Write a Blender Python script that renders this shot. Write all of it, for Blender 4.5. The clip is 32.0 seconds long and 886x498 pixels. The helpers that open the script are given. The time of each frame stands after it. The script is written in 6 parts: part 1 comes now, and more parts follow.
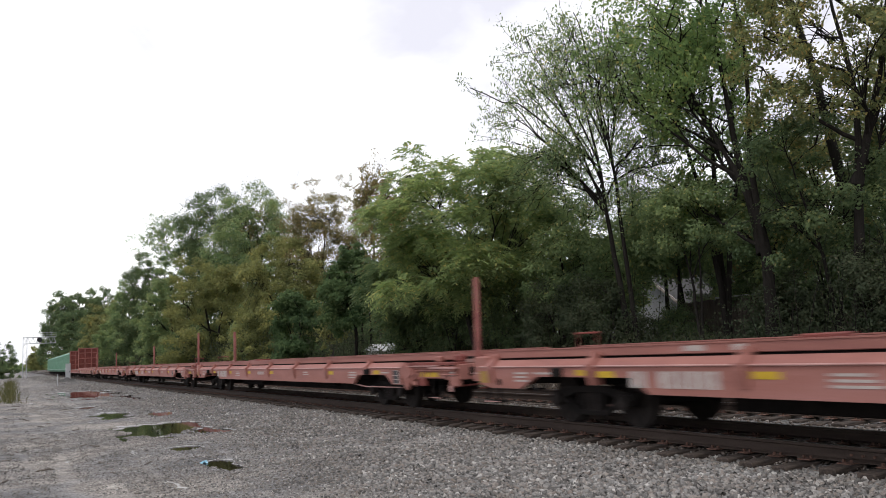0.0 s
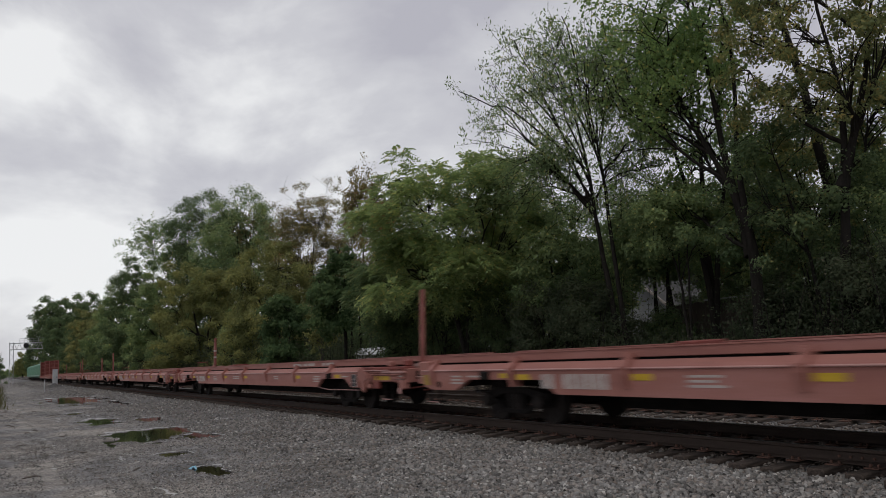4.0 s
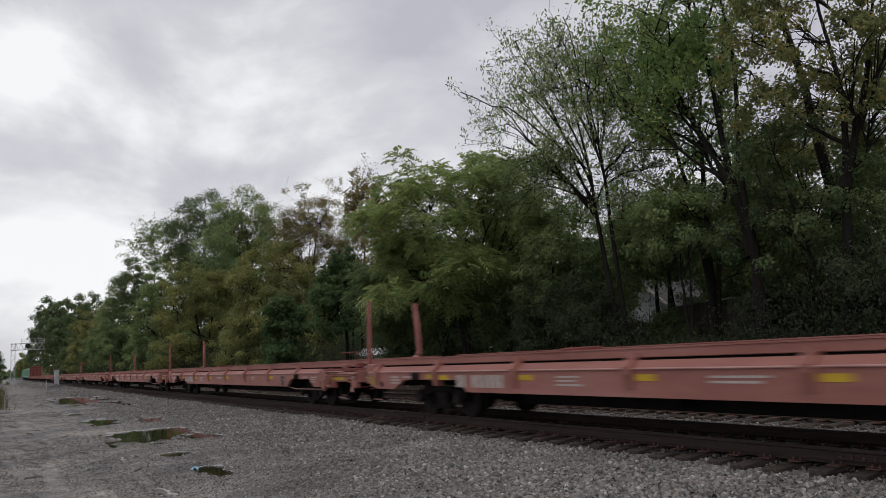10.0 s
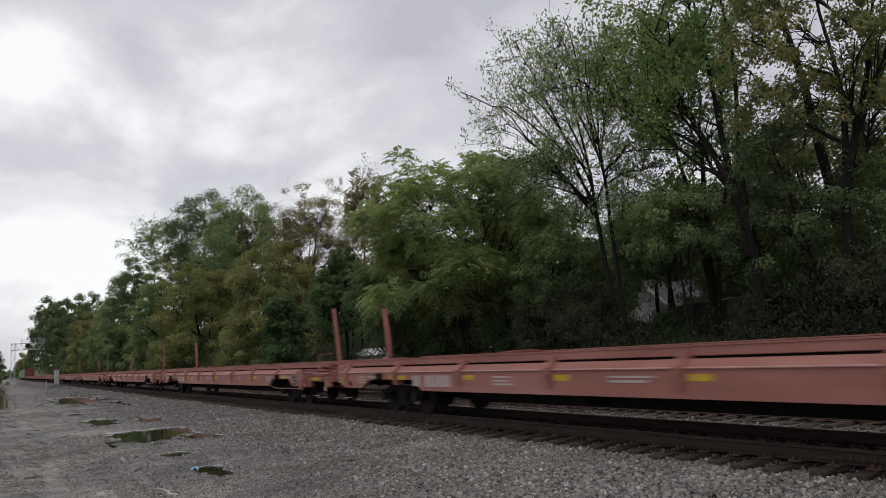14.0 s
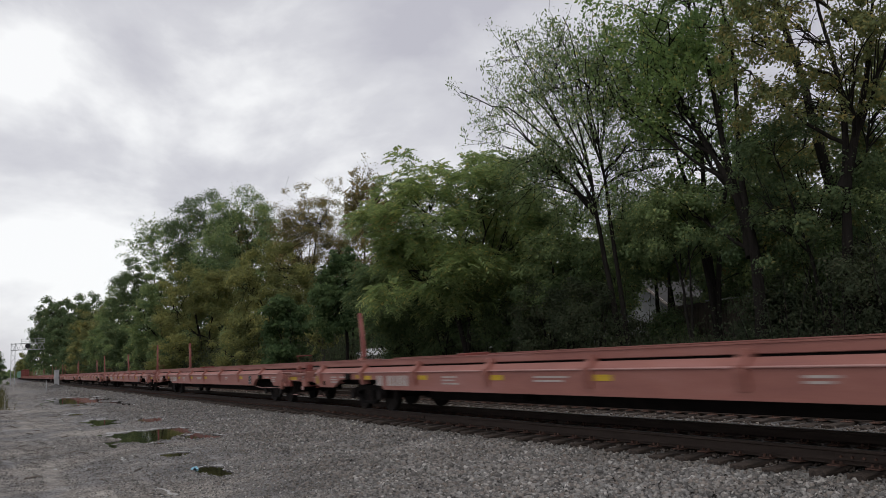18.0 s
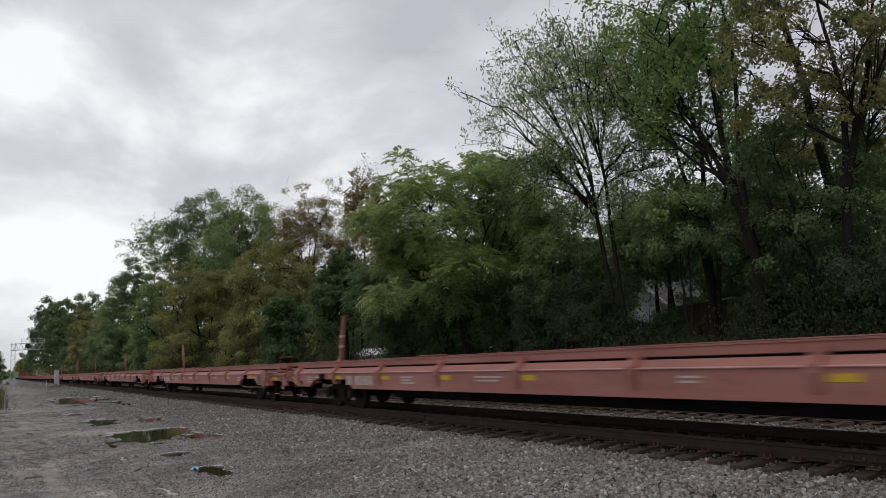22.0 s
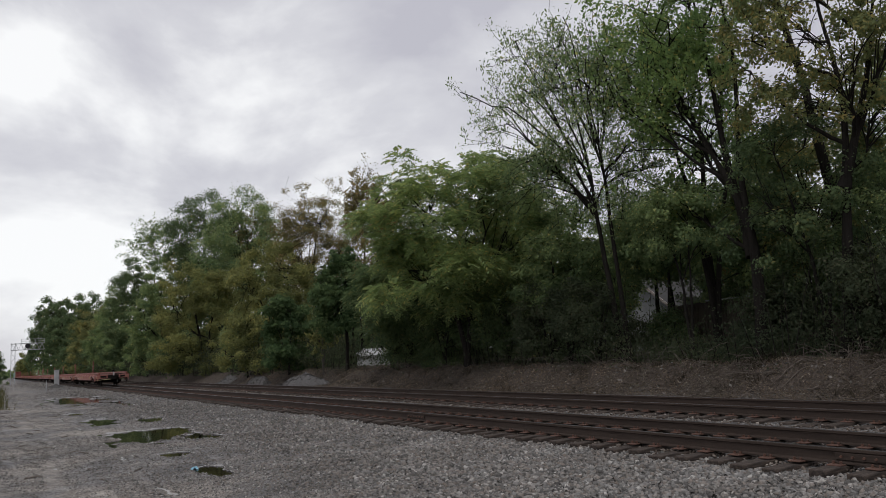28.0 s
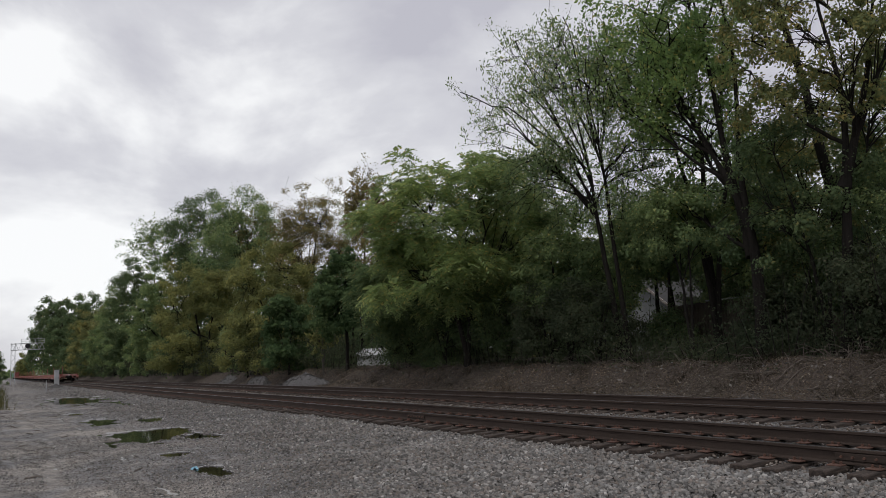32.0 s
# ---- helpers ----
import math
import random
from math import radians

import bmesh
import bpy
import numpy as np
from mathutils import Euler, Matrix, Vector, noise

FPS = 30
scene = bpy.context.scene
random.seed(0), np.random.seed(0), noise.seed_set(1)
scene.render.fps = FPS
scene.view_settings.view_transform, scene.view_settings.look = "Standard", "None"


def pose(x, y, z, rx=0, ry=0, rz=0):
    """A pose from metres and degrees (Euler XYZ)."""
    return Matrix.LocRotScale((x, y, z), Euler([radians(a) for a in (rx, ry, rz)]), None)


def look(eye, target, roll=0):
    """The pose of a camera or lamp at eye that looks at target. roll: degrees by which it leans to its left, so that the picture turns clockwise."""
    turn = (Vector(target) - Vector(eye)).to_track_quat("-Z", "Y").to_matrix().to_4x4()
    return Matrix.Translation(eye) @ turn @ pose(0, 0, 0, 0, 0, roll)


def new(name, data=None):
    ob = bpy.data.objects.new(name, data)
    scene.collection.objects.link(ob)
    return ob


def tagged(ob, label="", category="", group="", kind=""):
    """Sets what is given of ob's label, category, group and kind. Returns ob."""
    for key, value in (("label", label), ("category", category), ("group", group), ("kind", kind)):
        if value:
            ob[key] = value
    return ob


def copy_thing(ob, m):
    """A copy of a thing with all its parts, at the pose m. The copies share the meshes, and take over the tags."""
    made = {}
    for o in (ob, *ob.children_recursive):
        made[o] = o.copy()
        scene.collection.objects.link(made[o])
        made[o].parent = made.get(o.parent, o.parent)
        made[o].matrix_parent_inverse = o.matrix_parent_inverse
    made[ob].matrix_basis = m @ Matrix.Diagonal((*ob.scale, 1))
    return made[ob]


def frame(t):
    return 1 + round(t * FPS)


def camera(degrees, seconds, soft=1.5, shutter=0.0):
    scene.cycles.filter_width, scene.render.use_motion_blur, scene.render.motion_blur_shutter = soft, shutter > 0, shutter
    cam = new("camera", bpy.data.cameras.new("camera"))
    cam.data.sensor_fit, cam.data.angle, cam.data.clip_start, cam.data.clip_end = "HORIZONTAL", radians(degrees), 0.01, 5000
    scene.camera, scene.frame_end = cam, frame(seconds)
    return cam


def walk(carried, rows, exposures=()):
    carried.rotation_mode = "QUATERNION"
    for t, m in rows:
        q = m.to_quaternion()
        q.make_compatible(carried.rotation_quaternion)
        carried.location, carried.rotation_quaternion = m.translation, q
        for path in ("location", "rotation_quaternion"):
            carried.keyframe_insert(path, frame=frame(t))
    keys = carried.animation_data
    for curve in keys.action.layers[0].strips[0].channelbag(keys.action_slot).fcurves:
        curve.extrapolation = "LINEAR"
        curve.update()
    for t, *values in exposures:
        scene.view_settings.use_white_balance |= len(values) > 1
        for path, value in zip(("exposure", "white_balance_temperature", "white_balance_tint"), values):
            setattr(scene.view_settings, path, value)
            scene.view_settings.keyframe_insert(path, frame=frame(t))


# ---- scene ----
# Metres. z = 0 is the top of the rails, +y runs along the railway, x lies across it.
cam = camera(60.0, 32.0, soft=0.7, shutter=0.5)


def aim(turn, up, lean):
    """The camera's pose from its turn away from +y, its upward tilt and its roll, in degrees."""
    a, b = radians(turn), radians(up)
    eye = Vector((0, 0, 1.5))
    way = Vector((math.sin(a) * math.cos(b), math.cos(a) * math.cos(b), math.sin(b)))
    return look(eye, eye + way, lean)


PATH = [(0.0, aim(29.49, 7.30, -3.11)), (0.5, aim(29.69, 7.31, -3.12)), (1.0, aim(29.84, 7.28, -3.25)),
        (1.5, aim(30.03, 7.29, -3.42)), (2.0, aim(30.20, 7.35, -3.42)), (2.5, aim(30.28, 7.41, -3.42)),
        (3.0, aim(30.31, 7.43, -3.42)), (3.5, aim(30.32, 7.48, -3.42)), (4.5, aim(30.25, 7.53, -3.42)),
        (5.5, aim(30.20, 7.56, -3.42)), (32.0, aim(30.20, 7.56, -3.42))]
walk(cam, PATH, exposures=[(0, 0.75), (0.2, 0.55), (0.4, 0.1), (0.6, -0.25), (1.0, -0.45), (2.0, -0.22), (6.0, -0.16), (10.0, -0.05), (13.0, 0.0), (32, 0.0)])

# ---------------------------------------------------------------- light
world = bpy.data.worlds.new("overcast_sky")
scene.world = world
world.use_nodes = True


def sky_nodes():
    nt = world.node_tree
    n, l = nt.nodes, nt.links
    n.clear()
    co = n.new("ShaderNodeTexCoord")
    sky = n.new("ShaderNodeTexSky")
    sky.sky_type, sky.sun_disc = "NISHITA", False
    sky.sun_elevation, sky.sun_rotation = radians(48), radians(200)
    mp = n.new("ShaderNodeMapping")
    mp.inputs["Scale"].default_value = (1.0, 1.0, 1.7)
    mp.inputs["Location"].default_value = (0.35, 0.2, 0.1)
    l.new(co.outputs["Generated"], mp.inputs["Vector"])
    big = n.new("ShaderNodeTexNoise")
    big.inputs["Scale"].default_value, big.inputs["Detail"].default_value = 3.4, 6.0
    big.inputs["Roughness"].default_value, big.inputs["Distortion"].default_value = 0.52, 0.25
    l.new(mp.outputs["Vector"], big.inputs["Vector"])
    ramp = n.new("ShaderNodeValToRGB")
    e = ramp.color_ramp.elements
    e[0].position, e[0].color = 0.36, (0.545, 0.54, 0.60, 1)
    e[1].position, e[1].color = 0.64, (1.0, 1.005, 1.012, 1)
    m = e.new(0.5)
    m.color = (0.70, 0.70, 0.74, 1)
    # the cloud thins towards the hidden sun, low along the railway
    glow = n.new("ShaderNodeVectorMath")
    glow.operation = "DOT_PRODUCT"
    glow.inputs[1].default_value = (0.17, 0.94, 0.295)
    l.new(co.outputs["Generated"], glow.inputs[0])
    lift = n.new("ShaderNodeMapRange")
    lift.inputs["From Min"].default_value, lift.inputs["From Max"].default_value = 0.89, 0.99
    lift.inputs["To Min"].default_value, lift.inputs["To Max"].default_value = -0.13, 0.07
    l.new(glow.outputs["Value"], lift.inputs["Value"])
    plus = n.new("ShaderNodeMath")
    l.new(big.outputs["Fac"], plus.inputs[0])
    l.new(lift.outputs["Result"], plus.inputs[1])
    l.new(plus.outputs[0], ramp.inputs["Fac"])
    dim = n.new("ShaderNodeMix")
    dim.data_type = "RGBA"
    dim.inputs[0].default_value = 0.94
    mul = n.new("ShaderNodeMix")
    mul.data_type, mul.blend_type = "RGBA", "MULTIPLY"
    mul.inputs[0].default_value = 1.0
    mul.inputs[7].default_value = (0.09, 0.09, 0.09, 1)
    l.new(sky.outputs["Color"], mul.inputs[6])
    l.new(mul.outputs[2], dim.inputs[6])
    l.new(ramp.outputs["Color"], dim.inputs[7])
    bg = n.new("ShaderNodeBackground")
    bg.inputs["Strength"].default_value = 1.0
    out = n.new("ShaderNodeOutputWorld")
    l.new(dim.outputs[2], bg.inputs["Color"])
    l.new(bg.outputs["Background"], out.inputs["Surface"])


sky_nodes()
sun = new("sun", bpy.data.lights.new("sun", "SUN"))
sun.data.energy, sun.data.angle, sun.data.color = 0.6, radians(25), (1.0, 0.97, 0.92)
sun.matrix_world = look((0, 0, 30), (0.45 * 30, 0.35 * 30, 0))

# ---------------------------------------------------------------- materials


def principled(name, rough=0.8, metal=0.0, spec=0.5):
    mat = bpy.data.materials.new(name)
    mat.use_nodes = True
    nt = mat.node_tree
    b = nt.nodes["Principled BSDF"]
    b.inputs["Roughness"].default_value, b.inputs["Metallic"].default_value = rough, metal
    b.inputs["Specular IOR Level"].default_value = spec
    return mat, nt, b


def noise_node(nt, scale, detail=4.0, rough=0.55, vector=None, stretch=None):
    n = nt.nodes.new("ShaderNodeTexNoise")
    n.inputs["Scale"].default_value, n.inputs["Detail"].default_value, n.inputs["Roughness"].default_value = scale, detail, rough
    if vector is None:
        vector = nt.nodes.new("ShaderNodeTexCoord").outputs["Object"]
    if stretch:
        mp = nt.nodes.new("ShaderNodeMapping")
        mp.inputs["Scale"].default_value = stretch
        nt.links.new(vector, mp.inputs["Vector"])
        vector = mp.outputs["Vector"]
    nt.links.new(vector, n.inputs["Vector"])
    return n


def ramp_node(nt, fac, stops):
    r = nt.nodes.new("ShaderNodeValToRGB")
    e = r.color_ramp.elements
    e[0].position, e[0].color = stops[0][0], (*stops[0][1], 1)
    e[1].position, e[1].color = stops[-1][0], (*stops[-1][1], 1)
    for p, c in stops[1:-1]:
        e.new(p).color = (*c, 1)
    nt.links.new(fac, r.inputs["Fac"])
    return r


def mix_node(nt, fac, a, b, blend="MIX"):
    m = nt.nodes.new("ShaderNodeMix")
    m.data_type, m.blend_type = "RGBA", blend
    for value, slot in ((fac, 0), (a, 6), (b, 7)):
        if isinstance(value, (int, float)):
            m.inputs[slot].default_value = value
        elif isinstance(value, tuple):
            m.inputs[slot].default_value = (*value, 1)
        else:
            nt.links.new(value, m.inputs[slot])
    return m.outputs[2]


def bump_node(nt, b, height, strength=0.5, distance=0.02):
    n = nt.nodes.new("ShaderNodeBump")
    n.inputs["Strength"].default_value, n.inputs["Distance"].default_value = strength, distance
    nt.links.new(height, n.inputs["Height"])
    nt.links.new(n.outputs["Normal"], b.inputs["Normal"])


def worn(name, base, dark, light, scale=3.0, rough=0.75, metal=0.0, bump=0.25, stretch=None, amount=0.55, fine=40.0, spec=0.4):
    """A surface with stains at two scales: large blotches and fine grain."""
    mat, nt, b = principled(name, rough, metal, spec)
    big = noise_node(nt, scale, 5, 0.6, stretch=stretch)
    r = ramp_node(nt, big.outputs["Fac"], ((0.3, dark), (0.5, base), (0.72, light)))
    small = noise_node(nt, fine, 3, 0.6)
    g = ramp_node(nt, small.outputs["Fac"], ((0.3, tuple(c * 0.72 for c in base)), (0.7, tuple(min(1, c * 1.2) for c in base))))
    nt.links.new(mix_node(nt, 1 - amount, r.outputs["Color"], g.outputs["Color"]), b.inputs["Base Color"])
    bump_node(nt, b, small.outputs["Fac"], bump, 0.01)
    return mat


def leaf_material(name, stops, rough=0.75, gain=1.32):
    mat, nt, b = principled(name, rough, spec=0.1)
    # leaves of one tree differ little; a few have turned
    mean = [sum(c[k] for _, c in stops[:-1]) / (len(stops) - 1) for k in range(3)]
    stops = [(p, tuple(gain * (0.8 * (m + 0.6 * (v - m)) + 0.066 * sum(mean)) for v, m in zip(c, mean))) for p, c in stops]
    geo = nt.nodes.new("ShaderNodeNewGeometry")
    r = ramp_node(nt, geo.outputs["Random Per Island"], stops)
    patch = noise_node(nt, 0.35, 3)
    tone = ramp_node(nt, patch.outputs["Fac"], ((0.35, (0.75, 0.8, 0.75)), (0.65, (1.2, 1.15, 1.0))))
    col = mix_node(nt, 1.0, r.outputs["Color"], tone.outputs["Color"], "MULTIPLY")
    nt.links.new(col, b.inputs["Base Color"])
    t = nt.nodes.new("ShaderNodeBsdfTranslucent")
    nt.links.new(col, t.inputs["Color"])
    mx = nt.nodes.new("ShaderNodeMixShader")
    mx.inputs[0].default_value = 0.5
    nt.links.new(b.outputs["BSDF"], mx.inputs[1])
    nt.links.new(t.outputs["BSDF"], mx.inputs[2])
    nt.links.new(mx.outputs["Shader"], nt.nodes["Material Output"].inputs["Surface"])
    return mat


RED = worn("faded_red_paint", (0.335, 0.138, 0.108), (0.21, 0.08, 0.068), (0.42, 0.205, 0.18), 0.9, 0.62, 0.0, 0.12, stretch=(1, 0.5, 2.5))
# pale red of small parts, also the painted highlight on the sills
RED_PALE = worn("pale_red_paint_and_highlight", (0.45, 0.25, 0.22), (0.34, 0.15, 0.13), (0.56, 0.36, 0.33), 3.0, 0.5)
RED_DARK = worn("dark_red_paint", (0.20, 0.05, 0.038), (0.12, 0.03, 0.024), (0.28, 0.08, 0.06), 2.0, 0.65)
POST_RED = worn("stanchion_red_paint", (0.30, 0.105, 0.085), (0.17, 0.06, 0.05), (0.38, 0.17, 0.14), 2.5, 0.6)
DECK = worn("worn_deck", (0.16, 0.075, 0.06), (0.08, 0.045, 0.04), (0.24, 0.12, 0.1), 1.5, 0.85)
# grimy steel of trucks and underframe, also dark pieces that paint shade
GRIME_AND_SHADE = worn("grimy_black_steel_and_shade", (0.016, 0.014, 0.013), (0.008, 0.008, 0.008), (0.034, 0.028, 0.024), 4.0, 0.9, spec=0.08)
WHEEL = worn("wheel_steel", (0.024, 0.02, 0.018), (0.012, 0.01, 0.01), (0.045, 0.037, 0.032), 6.0, 0.8, spec=0.15)
YELLOW = worn("yellow_paint", (0.55, 0.36, 0.02), (0.35, 0.22, 0.02), (0.66, 0.46, 0.06), 5.0, 0.6)
YELLOW_OLD = worn("grimy_yellow_paint", (0.34, 0.2, 0.05), (0.24, 0.12, 0.06), (0.46, 0.3, 0.06), 5.0, 0.7)
WHITE = worn("dirty_white_paint", (0.47, 0.41, 0.375), (0.30, 0.20, 0.175), (0.6, 0.55, 0.51), 7.0, 0.65)


def glowing(name, colour, strength):
    mat, nt, b = principled(name, 0.3)
    b.inputs["Base Color"].default_value = (0.4, 0.02, 0.02, 1)
    b.inputs["Emission Color"].default_value = (*colour, 1)
    b.inputs["Emission Strength"].default_value = strength
    return mat


RED_HOT = glowing("red_beacon_lens", (1.0, 0.045, 0.055), 14.0)
RED_GLOW = glowing("red_beacon_halo", (1.0, 0.02, 0.02), 2.2)
CREAM = worn("cream_paint", (0.60, 0.50, 0.28), (0.4, 0.3, 0.17), (0.68, 0.6, 0.4), 5.0, 0.6)
BLACK = worn("black_panel", (0.018, 0.018, 0.02), (0.01, 0.01, 0.01), (0.05, 0.045, 0.045), 5.0, 0.5)
GREEN = worn("pale_green_paint", (0.20, 0.36, 0.26), (0.12, 0.22, 0.16), (0.30, 0.46, 0.36), 0.8, 0.6)
RAIL = worn("brown_rail_steel", (0.06, 0.045, 0.037), (0.036, 0.027, 0.022), (0.09, 0.066, 0.053), 3.0, 0.8, spec=0.15, stretch=(6, 0.6, 6))
RAIL_TOP = worn("polished_rail_head", (0.30, 0.29, 0.30), (0.2, 0.18, 0.18), (0.42, 0.41, 0.42), 5.0, 0.33, 0.9, 0.05, stretch=(9, 0.4, 1))
TIE = worn("weathered_tie_wood", (0.056, 0.043, 0.035), (0.014, 0.011, 0.009), (0.135, 0.103, 0.082), 4.0, 0.92, bump=1.0, stretch=(0.8, 7, 7), amount=0.85, fine=60)
PLATE = worn("rusty_tie_plate", (0.125, 0.068, 0.05), (0.06, 0.036, 0.029), (0.20, 0.108, 0.074), 8.0, 0.85)
CABINET = worn("grey_metal_cabinet", (0.42, 0.43, 0.43), (0.33, 0.34, 0.34), (0.5, 0.51, 0.51), 1.2, 0.55)
GALV = worn("galvanised_steel", (0.42, 0.43, 0.44), (0.32, 0.33, 0.34), (0.52, 0.53, 0.54), 2.0, 0.45, 0.6)
BARK = worn("tree_bark", (0.026, 0.023, 0.020), (0.013, 0.012, 0.010), (0.045, 0.040, 0.034), 3.0, 0.95, bump=0.9, stretch=(5, 5, 0.7), spec=0.1)
BARK_PALE = worn("pale_bark", (0.085, 0.075, 0.065), (0.05, 0.043, 0.036), (0.14, 0.125, 0.11), 3.0, 0.95, bump=0.7, stretch=(5, 5, 0.7))
SIDING = worn("grey_white_siding", (0.30, 0.31, 0.31), (0.2, 0.21, 0.21), (0.38, 0.39, 0.39), 1.0, 0.8)
WHITEWASH = worn("white_sheet_metal", (0.62, 0.63, 0.64), (0.45, 0.46, 0.47), (0.72, 0.73, 0.74), 1.2, 0.6)
SHINGLE = worn("grey_shingles", (0.06, 0.058, 0.056), (0.04, 0.039, 0.038), (0.09, 0.087, 0.085), 1.2, 0.9)
FENCE = worn("weathered_fence_wood", (0.085, 0.068, 0.055), (0.05, 0.04, 0.033), (0.13, 0.108, 0.09), 1.5, 0.92, stretch=(3, 3, 0.4))
TWIG = worn("dry_twigs", (0.15, 0.125, 0.105), (0.075, 0.06, 0.05), (0.27, 0.23, 0.2), 5.0, 0.92)

LEAF_DARK = leaf_material("dark_green_leaves", ((0.0, (0.071, 0.123, 0.065)), (0.5, (0.132, 0.209, 0.087)), (0.93, (0.216, 0.290, 0.120)), (1.0, (0.468, 0.399, 0.136))), gain=1.05)
LEAF_GREEN = leaf_material("green_leaves", ((0.0, (0.089, 0.166, 0.054)), (0.5, (0.166, 0.279, 0.083)), (0.94, (0.284, 0.379, 0.110)), (1.0, (0.665, 0.512, 0.137))))
LEAF_YELLOW = leaf_material("yellowing_leaves", ((0.0, (0.128, 0.163, 0.056)), (0.5, (0.244, 0.273, 0.086)), (0.9, (0.382, 0.372, 0.114)), (1.0, (0.594, 0.480, 0.125))), gain=1.05)
LEAF_BROWN = leaf_material("browning_leaves", ((0.0, (0.104, 0.110, 0.043)), (0.5, (0.186, 0.172, 0.063)), (0.85, (0.291, 0.213, 0.082)), (1.0, (0.416, 0.223, 0.091))))
LEAF_BRIGHT = leaf_material("bright_green_leaves", ((0.0, (0.125, 0.195, 0.077)), (0.5, (0.245, 0.345, 0.120)), (0.88, (0.368, 0.454, 0.152)), (1.0, (0.72, 0.51, 0.15))), gain=1.27)
LEAF_BLUE = leaf_material("bluish_green_leaves", ((0.0, (0.043, 0.085, 0.035)), (0.6, (0.095, 0.161, 0.062)), (1.0, (0.179, 0.243, 0.093))))
LEAF_OLIVE = leaf_material("olive_green_leaves", ((0.0, (0.093, 0.157, 0.068)), (0.5, (0.176, 0.258, 0.106)), (0.9, (0.270, 0.348, 0.133)), (1.0, (0.648, 0.550, 0.192))))
LEAF_DEEP = leaf_material("deep_green_compound_leaves", ((0.0, (0.075, 0.125, 0.06)), (0.55, (0.13, 0.2, 0.085)), (0.88, (0.2, 0.26, 0.1)), (1.0, (0.4, 0.36, 0.12))))
LEAF_AUTUMN = leaf_material("green_leaves_turning_yellow", ((0.0, (0.094, 0.127, 0.050)), (0.55, (0.187, 0.231, 0.083)), (0.8, (0.319, 0.297, 0.099)), (1.0, (0.550, 0.374, 0.110))))
# leaf colour dimmed to carry the shade below the crowns
LEAF_SHADE = leaf_material("shaded_undergrowth_leaves", ((0.0, (0.063, 0.091, 0.057)), (0.5, (0.110, 0.151, 0.081)), (0.85, (0.163, 0.190, 0.106)), (1.0, (0.275, 0.240, 0.166))), gain=0.8)
LEAF_RED = leaf_material("rusty_red_leaves", ((0.0, (0.208, 0.101, 0.055)), (0.6, (0.333, 0.151, 0.073)), (1.0, (0.416, 0.243, 0.091))))
GRASS = leaf_material("dry_green_grass", ((0.0, (0.062, 0.080, 0.027)), (0.6, (0.134, 0.130, 0.045)), (1.0, (0.247, 0.200, 0.090))), gain=1.0)


def stone_material(name, stops):
    mat, nt, b = principled(name, 0.9, spec=0.2)
    geo = nt.nodes.new("ShaderNodeNewGeometry")
    r = ramp_node(nt, geo.outputs["Random Per Island"], stops)
    small = noise_node(nt, 55, 4)
    g = ramp_node(nt, small.outputs["Fac"], ((0.3, (0.78, 0.77, 0.76)), (0.7, (1.12, 1.12, 1.12))))
    area = noise_node(nt, 0.9, 3)
    t = ramp_node(nt, area.outputs["Fac"], ((0.35, (0.86, 0.83, 0.80)), (0.65, (1.14, 1.13, 1.11))))
    c = mix_node(nt, 1.0, r.outputs["Color"], g.outputs["Color"], "MULTIPLY")
    nt.links.new(mix_node(nt, 1.0, c, t.outputs["Color"], "MULTIPLY"), b.inputs["Base Color"])
    bump_node(nt, b, small.outputs["Fac"], 0.35, 0.004)
    return mat


